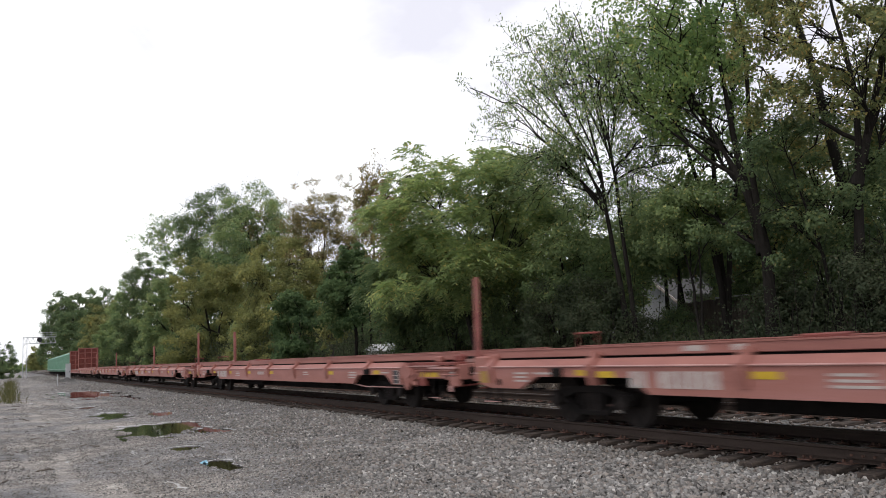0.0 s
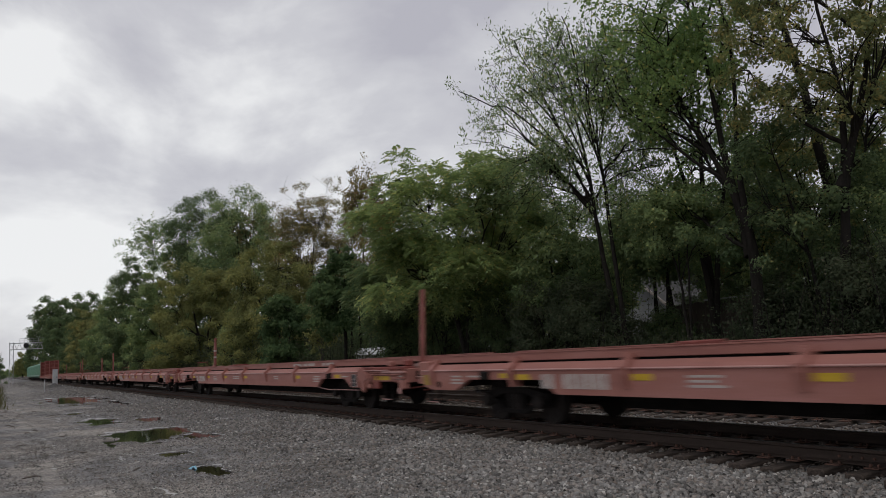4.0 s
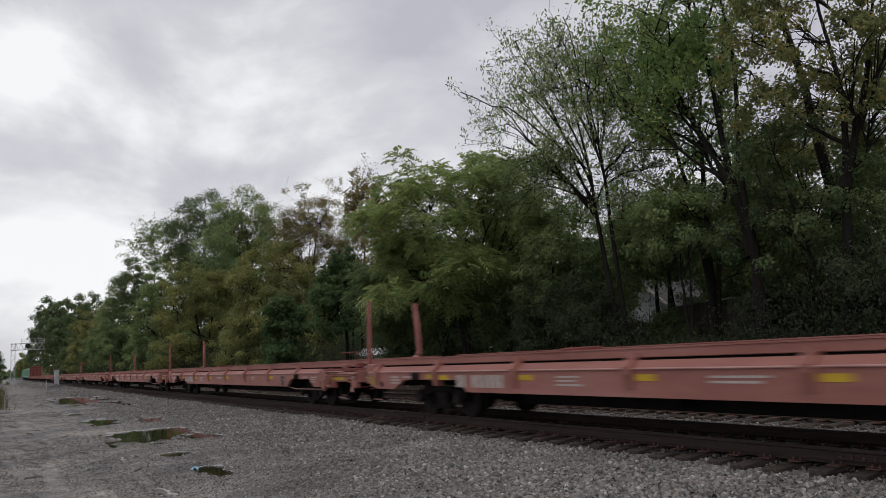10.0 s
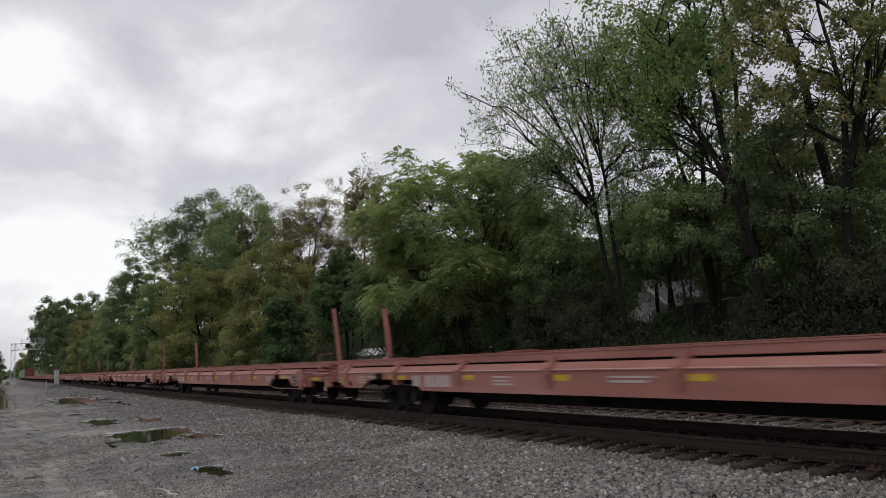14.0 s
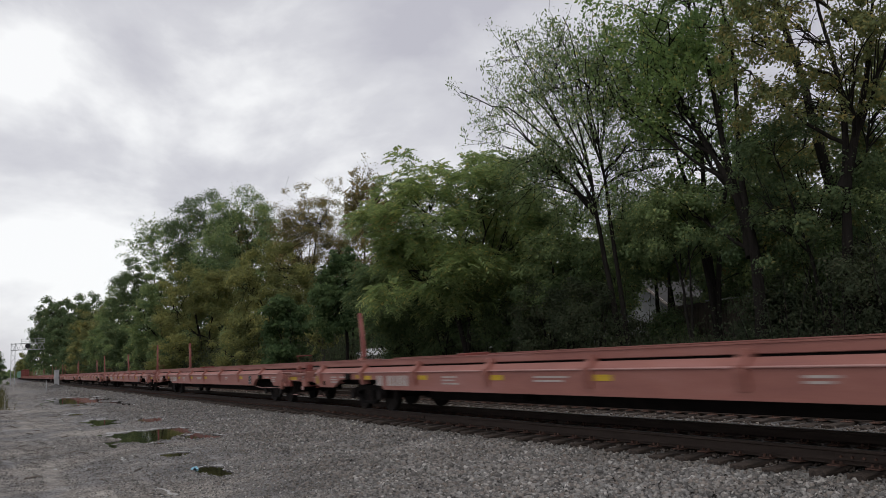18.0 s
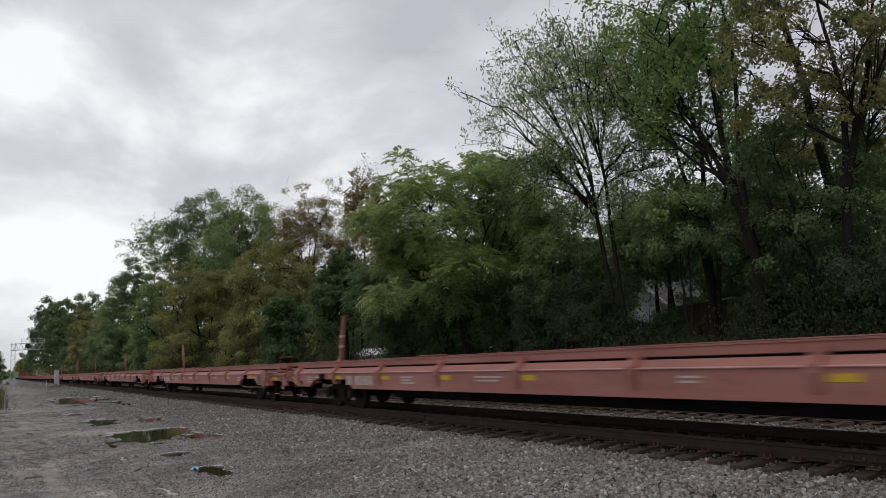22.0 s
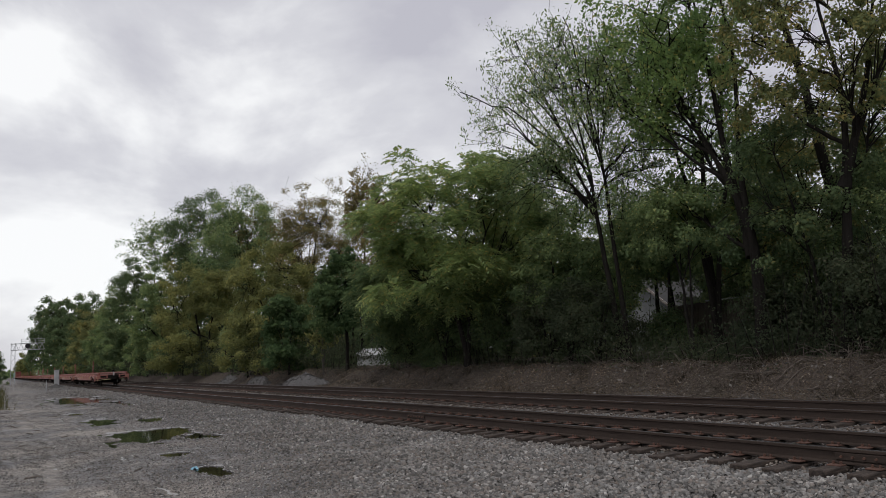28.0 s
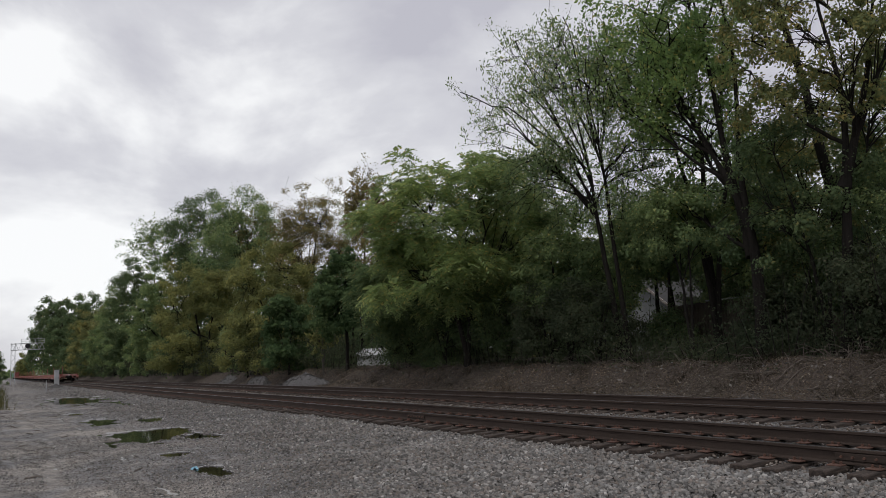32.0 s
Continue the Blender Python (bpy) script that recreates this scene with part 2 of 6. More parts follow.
def ground_material():
    """Crushed stone by the tracks, a paler gravel road beside them, leaf litter on the bank."""
    mat, nt, b = principled("gravel_ground", 0.92, spec=0.12)
    pos = nt.nodes.new("ShaderNodeNewGeometry").outputs["Position"]
    sep = nt.nodes.new("ShaderNodeSeparateXYZ")
    nt.links.new(pos, sep.inputs[0])
    cells = nt.nodes.new("ShaderNodeTexVoronoi")
    cells.inputs["Scale"].default_value = 17.0
    nt.links.new(pos, cells.inputs["Vector"])
    bw = nt.nodes.new("ShaderNodeSeparateColor")
    nt.links.new(cells.outputs["Color"], bw.inputs[0])
    stone = ramp_node(nt, bw.outputs[0], ((0.0, (0.125, 0.12, 0.115)), (0.5, (0.255, 0.248, 0.24)), (0.92, (0.38, 0.37, 0.36)), (1.0, (0.54, 0.53, 0.51))))
    # stone cells darken towards their edges: shade of the gaps, painted in
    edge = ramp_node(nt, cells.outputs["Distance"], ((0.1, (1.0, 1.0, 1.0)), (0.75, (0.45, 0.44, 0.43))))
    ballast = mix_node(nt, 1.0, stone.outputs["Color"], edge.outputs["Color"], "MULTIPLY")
    patches = noise_node(nt, 0.45, 6, 0.6, pos)
    grit = noise_node(nt, 28.0, 4, 0.7, pos)
    road_a = ramp_node(nt, patches.outputs["Fac"], ((0.32, (0.15, 0.149, 0.152)), (0.47, (0.25, 0.244, 0.24)), (0.55, (0.30, 0.278, 0.255)), (0.7, (0.40, 0.37, 0.335))))
    road_b = ramp_node(nt, grit.outputs["Fac"], ((0.32, (0.38, 0.37, 0.36)), (0.66, (1.5, 1.5, 1.48))))
    road = mix_node(nt, 1.0, road_a.outputs["Color"], road_b.outputs["Color"], "MULTIPLY")
    mid_n = noise_node(nt, 2.6, 5, 0.65, pos)
    road_c = ramp_node(nt, mid_n.outputs["Fac"], ((0.3, (0.6, 0.57, 0.54)), (0.5, (1.0, 1.0, 1.0)), (0.7, (1.3, 1.29, 1.27))))
    road = mix_node(nt, 1.0, road, road_c.outputs["Color"], "MULTIPLY")
    litter_n = noise_node(nt, 9.0, 6, 0.7, pos)
    litter = ramp_node(nt, litter_n.outputs["Fac"], ((0.3, (0.035, 0.029, 0.024)), (0.5, (0.088, 0.072, 0.060)), (0.7, (0.18, 0.15, 0.127))))
    wob = noise_node(nt, 0.8, 4, 0.6, pos)
    wx = nt.nodes.new("ShaderNodeMath")
    wx.operation, wx.inputs[1].default_value = "MULTIPLY_ADD", 2.6
    nt.links.new(wob.outputs["Fac"], wx.inputs[0])
    nt.links.new(sep.outputs["X"], wx.inputs[2])

    def step(lo, hi):
        m = nt.nodes.new("ShaderNodeMapRange")
        m.inputs["From Min"].default_value, m.inputs["From Max"].default_value = lo, hi
        nt.links.new(wx.outputs[0], m.inputs["Value"])
        return m.outputs["Result"]

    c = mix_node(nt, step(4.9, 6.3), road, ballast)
    c = mix_node(nt, step(18.2, 19.2), c, litter.outputs["Color"])
    wet = nt.nodes.new("ShaderNodeMapRange")
    wet.inputs["From Min"].default_value, wet.inputs["From Max"].default_value = -0.306, -0.332
    nt.links.new(sep.outputs["Z"], wet.inputs["Value"])
    c = mix_node(nt, wet.outputs["Result"], c, mix_node(nt, 1.0, c, (0.5, 0.48, 0.45), "MULTIPLY"))
    # broken pale band at the water line, sky reflection put into the colour
    rim = ramp_node(nt, sep.outputs["Z"], ((0.0, (0, 0, 0)), (1.0, (1, 1, 1))))
    shift = nt.nodes.new("ShaderNodeMapRange")
    shift.inputs["From Min"].default_value, shift.inputs["From Max"].default_value = -0.332, -0.312
    nt.links.new(sep.outputs["Z"], shift.inputs["Value"])
    nt.links.new(shift.outputs["Result"], rim.inputs["Fac"])
    for p, v in ((0.12, 0.0), (0.25, 1.0), (0.4, 1.0), (0.6, 0.0)):
        rim.color_ramp.elements.new(p).color = (v, v, v, 1)
    rim.color_ramp.elements[-1].color = (0, 0, 0, 1)
    broken = ramp_node(nt, mid_n.outputs["Fac"], ((0.42, (0, 0, 0)), (0.56, (0.8, 0.8, 0.8))))
    rim_f = mix_node(nt, 1.0, rim.outputs["Color"], broken.outputs["Color"], "MULTIPLY")
    c = mix_node(nt, rim_f, c, (0.55, 0.545, 0.53))
    nt.links.new(c, b.inputs["Base Color"])
    dry = nt.nodes.new("ShaderNodeMapRange")
    dry.inputs["To Min"].default_value, dry.inputs["To Max"].default_value = 0.92, 0.22
    nt.links.new(wet.outputs["Result"], dry.inputs["Value"])
    nt.links.new(dry.outputs["Result"], b.inputs["Roughness"])
    add = nt.nodes.new("ShaderNodeMath")
    add.operation = "SUBTRACT"
    nt.links.new(grit.outputs["Fac"], add.inputs[0])
    nt.links.new(cells.outputs["Distance"], add.inputs[1])
    bump_node(nt, b, add.outputs[0], 0.8, 0.03)
    return mat


def water_material():
    mat, nt, b = principled("puddle_water", 0.04)
    b.inputs["IOR"].default_value = 1.33
    n = noise_node(nt, 0.9, 3)
    r = ramp_node(nt, n.outputs["Fac"], ((0.35, (0.010, 0.010, 0.008)), (0.65, (0.026, 0.023, 0.014))))
    nt.links.new(r.outputs["Color"], b.inputs["Base Color"])
    return mat


STONE = stone_material("crushed_stone", ((0.0, (0.105, 0.102, 0.098)), (0.28, (0.175, 0.172, 0.165)), (0.4, (0.235, 0.205, 0.18)), (0.5, (0.225, 0.223, 0.215)),
                                         (0.72, (0.275, 0.272, 0.262)), (0.82, (0.29, 0.262, 0.235)), (0.95, (0.35, 0.345, 0.33)), (1.0, (0.54, 0.525, 0.50))))
STONE_BROWN = stone_material("rust_stained_stone", ((0.0, (0.07, 0.058, 0.05)), (0.35, (0.135, 0.108, 0.09)), (0.6, (0.19, 0.165, 0.145)), (0.85, (0.235, 0.205, 0.18)), (1.0, (0.42, 0.385, 0.35))))
GROUND, WATER = ground_material(), water_material()
LITTER = leaf_material("dry_brown_leaves", ((0.0, (0.05, 0.036, 0.028)), (0.45, (0.17, 0.12, 0.09)), (0.8, (0.33, 0.25, 0.2)), (0.95, (0.5, 0.42, 0.36)), (1.0, (0.8, 0.76, 0.7))), gain=1.0)
DEAD_GRASS = leaf_material("dead_grass_blades", ((0.0, (0.03, 0.024, 0.017)), (0.6, (0.075, 0.06, 0.043)), (1.0, (0.16, 0.13, 0.09))), gain=1.0)
HEAP = worn("heaped_stone", (0.13, 0.124, 0.12), (0.07, 0.066, 0.063), (0.2, 0.19, 0.185), 6.0, 0.92, bump=0.9, amount=0.4, fine=14)
SHEEN = worn("pale_sky_sheen", (0.42, 0.41, 0.40), (0.2, 0.195, 0.19), (0.62, 0.61, 0.6), 9.0, 0.6)
BLUE = worn("pale_blue_plastic", (0.25, 0.5, 0.62), (0.2, 0.42, 0.55), (0.4, 0.62, 0.72), 20.0, 0.4)

# ---------------------------------------------------------------- mesh helpers


def mesh_from(name, verts, faces):
    """A mesh from numpy arrays; faces is an (n, k) array of indices."""
    verts, faces = np.asarray(verts, np.float32), np.asarray(faces, np.int32)
    me = bpy.data.meshes.new(name)
    me.vertices.add(len(verts))
    me.vertices.foreach_set("co", verts.ravel())
    n, k = faces.shape
    me.loops.add(n * k)
    me.loops.foreach_set("vertex_index", faces.ravel())
    me.polygons.add(n)
    me.polygons.foreach_set("loop_start", np.arange(0, n * k, k, dtype=np.int32))
    me.update(calc_edges=True)
    return me


def obj(name, me, material, parent=None, label=""):
    if material is not None and not me.materials:
        me.materials.append(material)
    ob = new(name, me)
    if parent is not None:
        ob.parent = parent
    if label:
        tagged(ob, label)
    return ob


def part(name, bm, material, parent, label=""):
    me = bpy.data.meshes.new(name)
    bm.to_mesh(me)
    bm.free()
    return obj(name, me, material, parent, label)


def empty(name, m=None):
    ob = new(name)
    ob.empty_display_size = 0.3
    if m is not None:
        ob.matrix_basis = m
    return ob


def box(bm, x0, x1, y0, y1, z0, z1, bevel=0.0):
    r = bmesh.ops.create_cube(bm, size=1.0)
    vs = r["verts"]
    for v in vs:
        v.co = Vector((x0 + (v.co.x + 0.5) * (x1 - x0), y0 + (v.co.y + 0.5) * (y1 - y0), z0 + (v.co.z + 0.5) * (z1 - z0)))
    if bevel:
        es = list({e for v in vs for e in v.link_edges})
        bmesh.ops.bevel(bm, geom=es, offset=bevel, segments=1, affect="EDGES")


def boxed(*dims, bevel=0.0):
    bm = bmesh.new()
    for d in dims:
        box(bm, *d, bevel=bevel)
    return bm


def prism(bm, outline, axis, lo, hi):
    """Extrude an outline of 2D points along an axis: 'x' takes (y, z), 'y' takes (x, z), 'z' takes (x, y)."""
    def at(p, d):
        return {"x": (d, p[0], p[1]), "y": (p[0], d, p[1]), "z": (p[0], p[1], d)}[axis]
    a = [bm.verts.new(at(p, lo)) for p in outline]
    b = [bm.verts.new(at(p, hi)) for p in outline]
    n = len(outline)
    bm.faces.new(a)
    bm.faces.new(b[::-1])
    for i in range(n):
        bm.faces.new((a[i], b[i], b[(i + 1) % n], a[(i + 1) % n]))
    bmesh.ops.recalc_face_normals(bm, faces=bm.faces)


def rod(bm, p, q, r0, r1=None, n=8):
    p, q = Vector(p), Vector(q)
    d = q - p
    m = Matrix.Translation((p + q) / 2) @ d.to_track_quat("Z", "Y").to_matrix().to_4x4()
    bmesh.ops.create_cone(bm, cap_ends=True, segments=n, radius1=r0, radius2=r0 if r1 is None else r1, depth=d.length, matrix=m)


def tube_path(points, radii, n=6):
    """Verts and quads of a tapered tube along points (numpy)."""
    pts, rad = np.asarray(points, float), np.asarray(radii, float)
    t = np.gradient(pts, axis=0)
    t /= np.linalg.norm(t, axis=1, keepdims=True) + 1e-9
    ref = np.where(np.abs(t[:, 2:3]) > 0.9, np.array([[1.0, 0, 0]]), np.array([[0, 0, 1.0]]))
    u = np.cross(t, ref)
    u /= np.linalg.norm(u, axis=1, keepdims=True) + 1e-9
    w = np.cross(t, u)
    a = np.linspace(0, 2 * np.pi, n, endpoint=False)
    ring = pts[:, None, :] + rad[:, None, None] * (np.cos(a)[None, :, None] * u[:, None, :] + np.sin(a)[None, :, None] * w[:, None, :])
    k = len(pts)
    i = np.arange(k - 1)[:, None] * n
    j = np.arange(n)[None, :]
    j2 = (j + 1) % n
    f = np.stack([i + j, i + j2, i + n + j2, i + n + j], -1).reshape(-1, 4)
    return ring.reshape(-1, 3), f


def joined(pieces):
    vs, fs, o = [], [], 0
    for v, f in pieces:
        vs.append(v)
        fs.append(f + o)
        o += len(v)
    return np.concatenate(vs), np.concatenate(fs)


# ---------------------------------------------------------------- ground
PUDDLES = [(4.5, 57.5, 2.0, 9.0, 0.28), (3.25, 31.0, 0.62, 2.6, 0.5), (4.75, 29.8, 0.45, 1.5, 0.5), (3.6, 23.0, 1.05, 2.5, 0.35),
           (4.5, 21.1, 0.6, 1.0, 0.5), (3.2, 17.2, 0.32, 0.6, 0.5), (3.22, 13.9, 0.30, 0.95, 0.2), (5.9, 47.0, 0.35, 3.5, 0.4), (2.9, 38.5, 0.4, 1.2, 0.4)]


def smooth(a, b, x):
    t = np.clip((x - a) / (b - a), 0, 1)
    return t * t * (3 - 2 * t)


WAVES = {}


def wave(x, y, s, seed):
    """Smooth value noise from sums of sines, -1 to 1."""
    if seed not in WAVES:
        WAVES[seed] = np.random.RandomState(seed).uniform(0, 1, (7, 3)).tolist()
    out = np.zeros_like(x)
    for a, p, q in WAVES[seed]:
        a, p, q = a * 6.28, p * 6.28, s * (0.5 + 1.3 * q)
        out += np.sin((x * np.cos(a) + y * np.sin(a)) * q + p)
    return out / 4.0


def height(x, y):
    z = -0.30 + 0.045 * smooth(8.75, 9.1, x) - 0.045 * smooth(15.3, 16.6, x)
    bank = 0.95 + 0.10 * wave(x * 0, y, 0.5, 3)
    z = z + bank * smooth(17.5 + 0.35 * wave(x * 0, y, 0.4, 5), 20.2, x)
    near = (1 - smooth(60, 140, y)) * (1 - smooth(40, 70, np.abs(x)))
    z = z + near * (0.018 * wave(x, y, 1.7, 1) + 0.010 * wave(x, y, 5.0, 2)) * (1 - 0.7 * smooth(6.5, 8.5, x) * (1 - smooth(17, 18, x)))
    z = z + smooth(17.7, 18.6, x) * near * (0.10 * wave(x, y, 2.6, 7) + 0.05 * wave(x, y, 7.5, 8))
    z = z + 0.16 * (1 - smooth(-2.5, 1.2, x)) * near
    ruts = np.exp(-((x - 1.0 - 0.25 * wave(x * 0, y, 0.25, 41)) / 0.16) ** 2) + np.exp(-((x - 2.3 - 0.25 * wave(x * 0, y, 0.25, 41)) / 0.16) ** 2)
    z = z + near * (0.012 - 0.03 * ruts) * (1 - smooth(2.6, 3.4, x)) + near * 0.012 * wave(x, y, 11.0, 14) * (1 - smooth(3.2, 4.5, x))
    for px, py, rx, ry, edge in PUDDLES:
        d = np.sqrt(((x - px) / rx) ** 2 + ((y - py) / ry) ** 2) + 0.36 * wave(x, y, 2.4, 11) + 0.28 * wave(x, y, 6.5, 12)
        z = z - 0.075 * (1 - smooth(0.6, 1.25, d))
    return z


def grid_axis(stops):
    out = []
    for (a, b, s) in stops:
        out.extend(np.arange(a, b, s))
    out.append(stops[-1][1])
    return np.array(out)


def build_ground():
    xs = grid_axis([(-2500, -300, 550), (-300, -40, 65), (-40, -6, 4), (-6, 1.0, 0.5), (1.0, 6.6, 0.14), (6.6, 17.4, 0.45), (17.4, 22, 0.2), (22, 60, 4), (60, 300, 60), (300, 2501, 550)])
    ys = grid_axis([(-600, -40, 140), (-40, 0, 4), (0, 10, 0.4), (10, 34, 0.14), (34, 72, 0.35), (72, 160, 2.5), (160, 500, 40), (500, 3001, 500)])
    gx, gy = np.meshgrid(xs, ys)
    gz = height(gx, gy)
    v = np.stack([gx, gy, gz], -1).reshape(-1, 3)
    w, h = len(xs), len(ys)
    i = (np.arange(h - 1)[:, None] * w + np.arange(w - 1)[None, :]).reshape(-1)
    me = mesh_from("ground", v, np.stack([i, i + 1, i + w + 1, i + w], -1))
    me.polygons.foreach_set("use_smooth", np.ones(len(me.polygons), bool))
    tagged(obj("ground", me, GROUND), "grey gravel ground with wet hollows and a littered bank", "ground", kind="structure")
    for k, (px, py, rx, ry, e) in enumerate(PUDDLES):
        z = -0.325 - 0.004 * (k % 3)
        bm = boxed((px - rx * 1.4, px + rx * 1.4, py - ry * 1.4, py + ry * 1.4, -0.39, z))
        water = tagged(part("puddle", bm, WATER, None), "shallow still puddle on the gravel", "puddle", kind="structure")
        # pale strips along the water's edge paint the sky's reflection
        th = np.linspace(0, 2 * np.pi, 160)
        t = np.linspace(0.15, 1.38, 120)
        ex, ey = px + rx * np.outer(np.cos(th), t), py + ry * np.outer(np.sin(th), t)
        ez = height(ex, ey)
        dry = ez > z
        first = np.argmax(dry, axis=1)
        wide = 0.5 + 0.5 * wave(th * 3, th * 0, 2.0, 50 + k)
        rim = []
        for a in range(159):
            if first[a] == 0 or abs(first[a] - first[a + 1]) > 12 or wide[a] < 0.28:
                continue
            q = []
            for b in (a, a + 1):
                i0 = first[b] - 1
                i1 = min(i0 + 3 + int(4.5 * max(0.0, wide[b])), 119)
                q.append([(ex[b, i], ey[b, i], max(ez[b, i], z) + 0.006) for i in (i0, i1)])
            rim.append((np.array([q[0][0], q[0][1], q[1][1], q[1][0]]), np.array([[0, 1, 2, 3]])))
        if rim:
            tagged(obj("scum_rim", mesh_from("scum_rim", *joined(rim)), SHEEN, water), "pale sky sheen painted along the water's edge", kind="stuff")


build_ground()

# ---------------------------------------------------------------- trees


def unit(v):
    return v / (np.linalg.norm(v, axis=-1, keepdims=True) + 1e-9)


def leaf_cards(centres, normals_up, size, r, lay=1.0, narrow=0.34, corners=4):
    """One small leaf at each centre, lying about flat or at random."""
    n = len(centres)
    d = r.normal(size=(n, 3))
    d[:, 2] *= lay
    up = np.array([0, 0, 1.0]) * normals_up + r.normal(size=(n, 3)) * (1 - normals_up)
    return leaves_at(centres, unit(np.cross(unit(d), up)), unit(d), size * r.uniform(0.6, 1.35, (n, 1)), narrow, corners)


def leaves_at(centres, s, d, sz, narrow, corners):
    """Leaves with their length along d and their width along s."""
    n = len(centres)
    a = centres - d * sz * 0.62
    if corners == 3:
        b = centres + d * sz * 0.5 + s * sz * narrow
        c = centres + d * sz * 0.5 - s * sz * narrow
        return np.stack([a, b, c], 1).reshape(-1, 3), np.arange(3 * n).reshape(-1, 3)
    b = centres + s * sz * narrow
    c = centres + d * sz * 0.62
    e = centres - s * sz * narrow
    return np.stack([a, b, c, e], 1).reshape(-1, 3), np.arange(4 * n).reshape(-1, 4)


def facing_leaves(centres, facing, size, r, narrow=0.38, corners=4, hang=0.6):
    """Leaves that face outwards from their spray, with their tips hanging."""
    n = len(centres)
    facing = unit(facing)
    d = r.normal(size=(n, 3)) * 0.8 + np.array([0, 0, -hang])
    d = unit(d - (d * facing).sum(1, keepdims=True) * facing)
    return leaves_at(centres, np.cross(facing, d), d, size * r.uniform(0.65, 1.35, (n, 1)), narrow, corners)


def curve(points, n=10):
    """A smooth line of n points through a few waypoints."""
    p = np.array(points, float)
    p = np.concatenate([[2 * p[0] - p[1]], p, [2 * p[-1] - p[-2]]])
    out = []
    for t in np.linspace(0, len(p) - 3 - 1e-6, n):
        i = int(t)
        u = t - i
        a, b, c, d = p[i], p[i + 1], p[i + 2], p[i + 3]
        out.append(0.5 * (2 * b + (c - a) * u + (2 * a - 5 * b + 4 * c - d) * u * u + (3 * b - a - 3 * c + d) * u ** 3))
    return np.array(out)


def make_tree(name, label, x, y, top, radius, low, leaf, n_leaf=9000, size=0.2, clumps=60, puff=0.8, trunk_r=0.18, bark=None,
              lean=(0.0, 0.0), seed=0, stems=1, mains=7, fork=0.3, lobes=7, category="tree", twigs=0, squash=0.7, shift=(0.0, 0.0), even=0.75,
              narrow=0.38, frond=0, boles=(), airy=False, fan=False, hang=0.6, deep=0.45):
    """A tapered trunk, main limbs that split into branches, and leaves in rounded sprays round the branch ends.
    puff: a spray's radius; airy: leaves along thin twigs instead; boles: waypoints of the trunks, from the foot up; fan: limbs rise from one fork."""
    r = np.random.RandomState(seed)
    base = float(height(np.array([float(x)]), np.array([float(y)]))[0]) - 0.1
    root = empty(name, pose(x, y, base))
    h, low = top - base, low - base
    trunk_top = h * 0.72
    slope = np.array([lean[0], lean[1], 0.0])
    tr, paths = [], []
    for s in range(len(boles) or stems):
        tt = np.linspace(0, 1, 11)
        wob = np.cumsum(r.normal(size=(11, 3)) * 0.008 * h, axis=0) * np.array([1, 1, 0])
        if boles:
            p = curve(boles[s], 11) + wob * 0.5 * tt[:, None]
        else:
            a = seed * 1.7 + s * 6.283 / stems
            off = np.array([np.cos(a), np.sin(a), 0]) * (0.4 * radius * (stems > 1))
            p = np.outer(tt, slope) * h * 0.72 + np.outer(tt ** 1.6, off) + wob * tt[:, None]
            p[:, 2] = tt * trunk_top
        rad = trunk_r * (1 - 0.84 * tt) * (1.0 if s == 0 else 0.8)
        rad[0] *= 1.4
        tr.append(tube_path(p, rad, 9))
        paths.append(p)
    obj("trunk", mesh_from("trunk", *joined(tr)), bark or BARK, root)
    # bumps of foliage make an uneven outline with gaps
    mid = slope * h * 0.72 + np.array([shift[0], shift[1], (h + low) / 2])
    half = np.array([radius, radius, (h - low) / 2])
    bumps = unit(r.normal(size=(lobes, 3)))
    gains = r.uniform(even, 1.15, lobes)
    cs = []
    while len(cs) < clumps:
        d = unit(r.normal(size=3))
        near = bumps @ d
        k = int(np.argmax(near))
        edge = gains[k] * (0.80 + 0.22 * max(0.0, (near[k] - 0.55) / 0.45)) - puff * 0.3 / radius
        q = d * edge * r.uniform(deep ** 2, 1.0) ** 0.5
        if q[2] < -0.92 or mid[2] + q[2] * half[2] < 0.25:
            continue
        q[:2] *= 1.0 + (0.7 if low < 0.5 else 0.25) * max(0.0, -q[2])
        cs.append(mid + q * half)
    cs = np.array(cs)
    seeds = cs[r.choice(clumps, mains, replace=False)]
    group = np.argmin(((cs[:, None] - seeds[None]) ** 2).sum(-1), axis=1)
    tips = []
    for g in range(mains):
        mem = cs[group == g]
        if not len(mem):
            continue
        end = mem.mean(0) * 0.8 + mem[np.argmax(mem[:, 2])] * 0.2
        p = min(paths, key=lambda q: np.min(np.linalg.norm(q[4:] - end, axis=1))) if boles else paths[g % len(paths)]
        out = np.linalg.norm(end[:2] - slope[:2] * end[2])
        if fan:
            hz = r.uniform(fork, fork + 0.2) * h
        else:
            hz = np.clip(end[2] - out * r.uniform(0.7, 1.25), min(fork * h, end[2] * 0.6), p[-1, 2] * 0.95)
        i = int(np.clip(np.searchsorted(p[:, 2], hz) - 1, 0, 9))
        f = np.clip((hz - p[i, 2]) / (p[i + 1, 2] - p[i, 2] + 1e-6), 0, 1)
        start = p[i] + (p[i + 1] - p[i]) * f
        tt = np.linspace(0, 1, 9)[:, None]
        sag = np.array([0, 0, (0.06 if fan else -0.06) * np.linalg.norm(end - start)])
        main = start + (end - start) * tt + sag * np.sin(tt * np.pi) + np.cumsum(r.normal(size=(9, 3)) * 0.018 * h, 0) * tt * 0.5
        r0 = max(0.02, trunk_r * 0.5 * (1 - 0.55 * min(1.0, hz / p[-1, 2])))
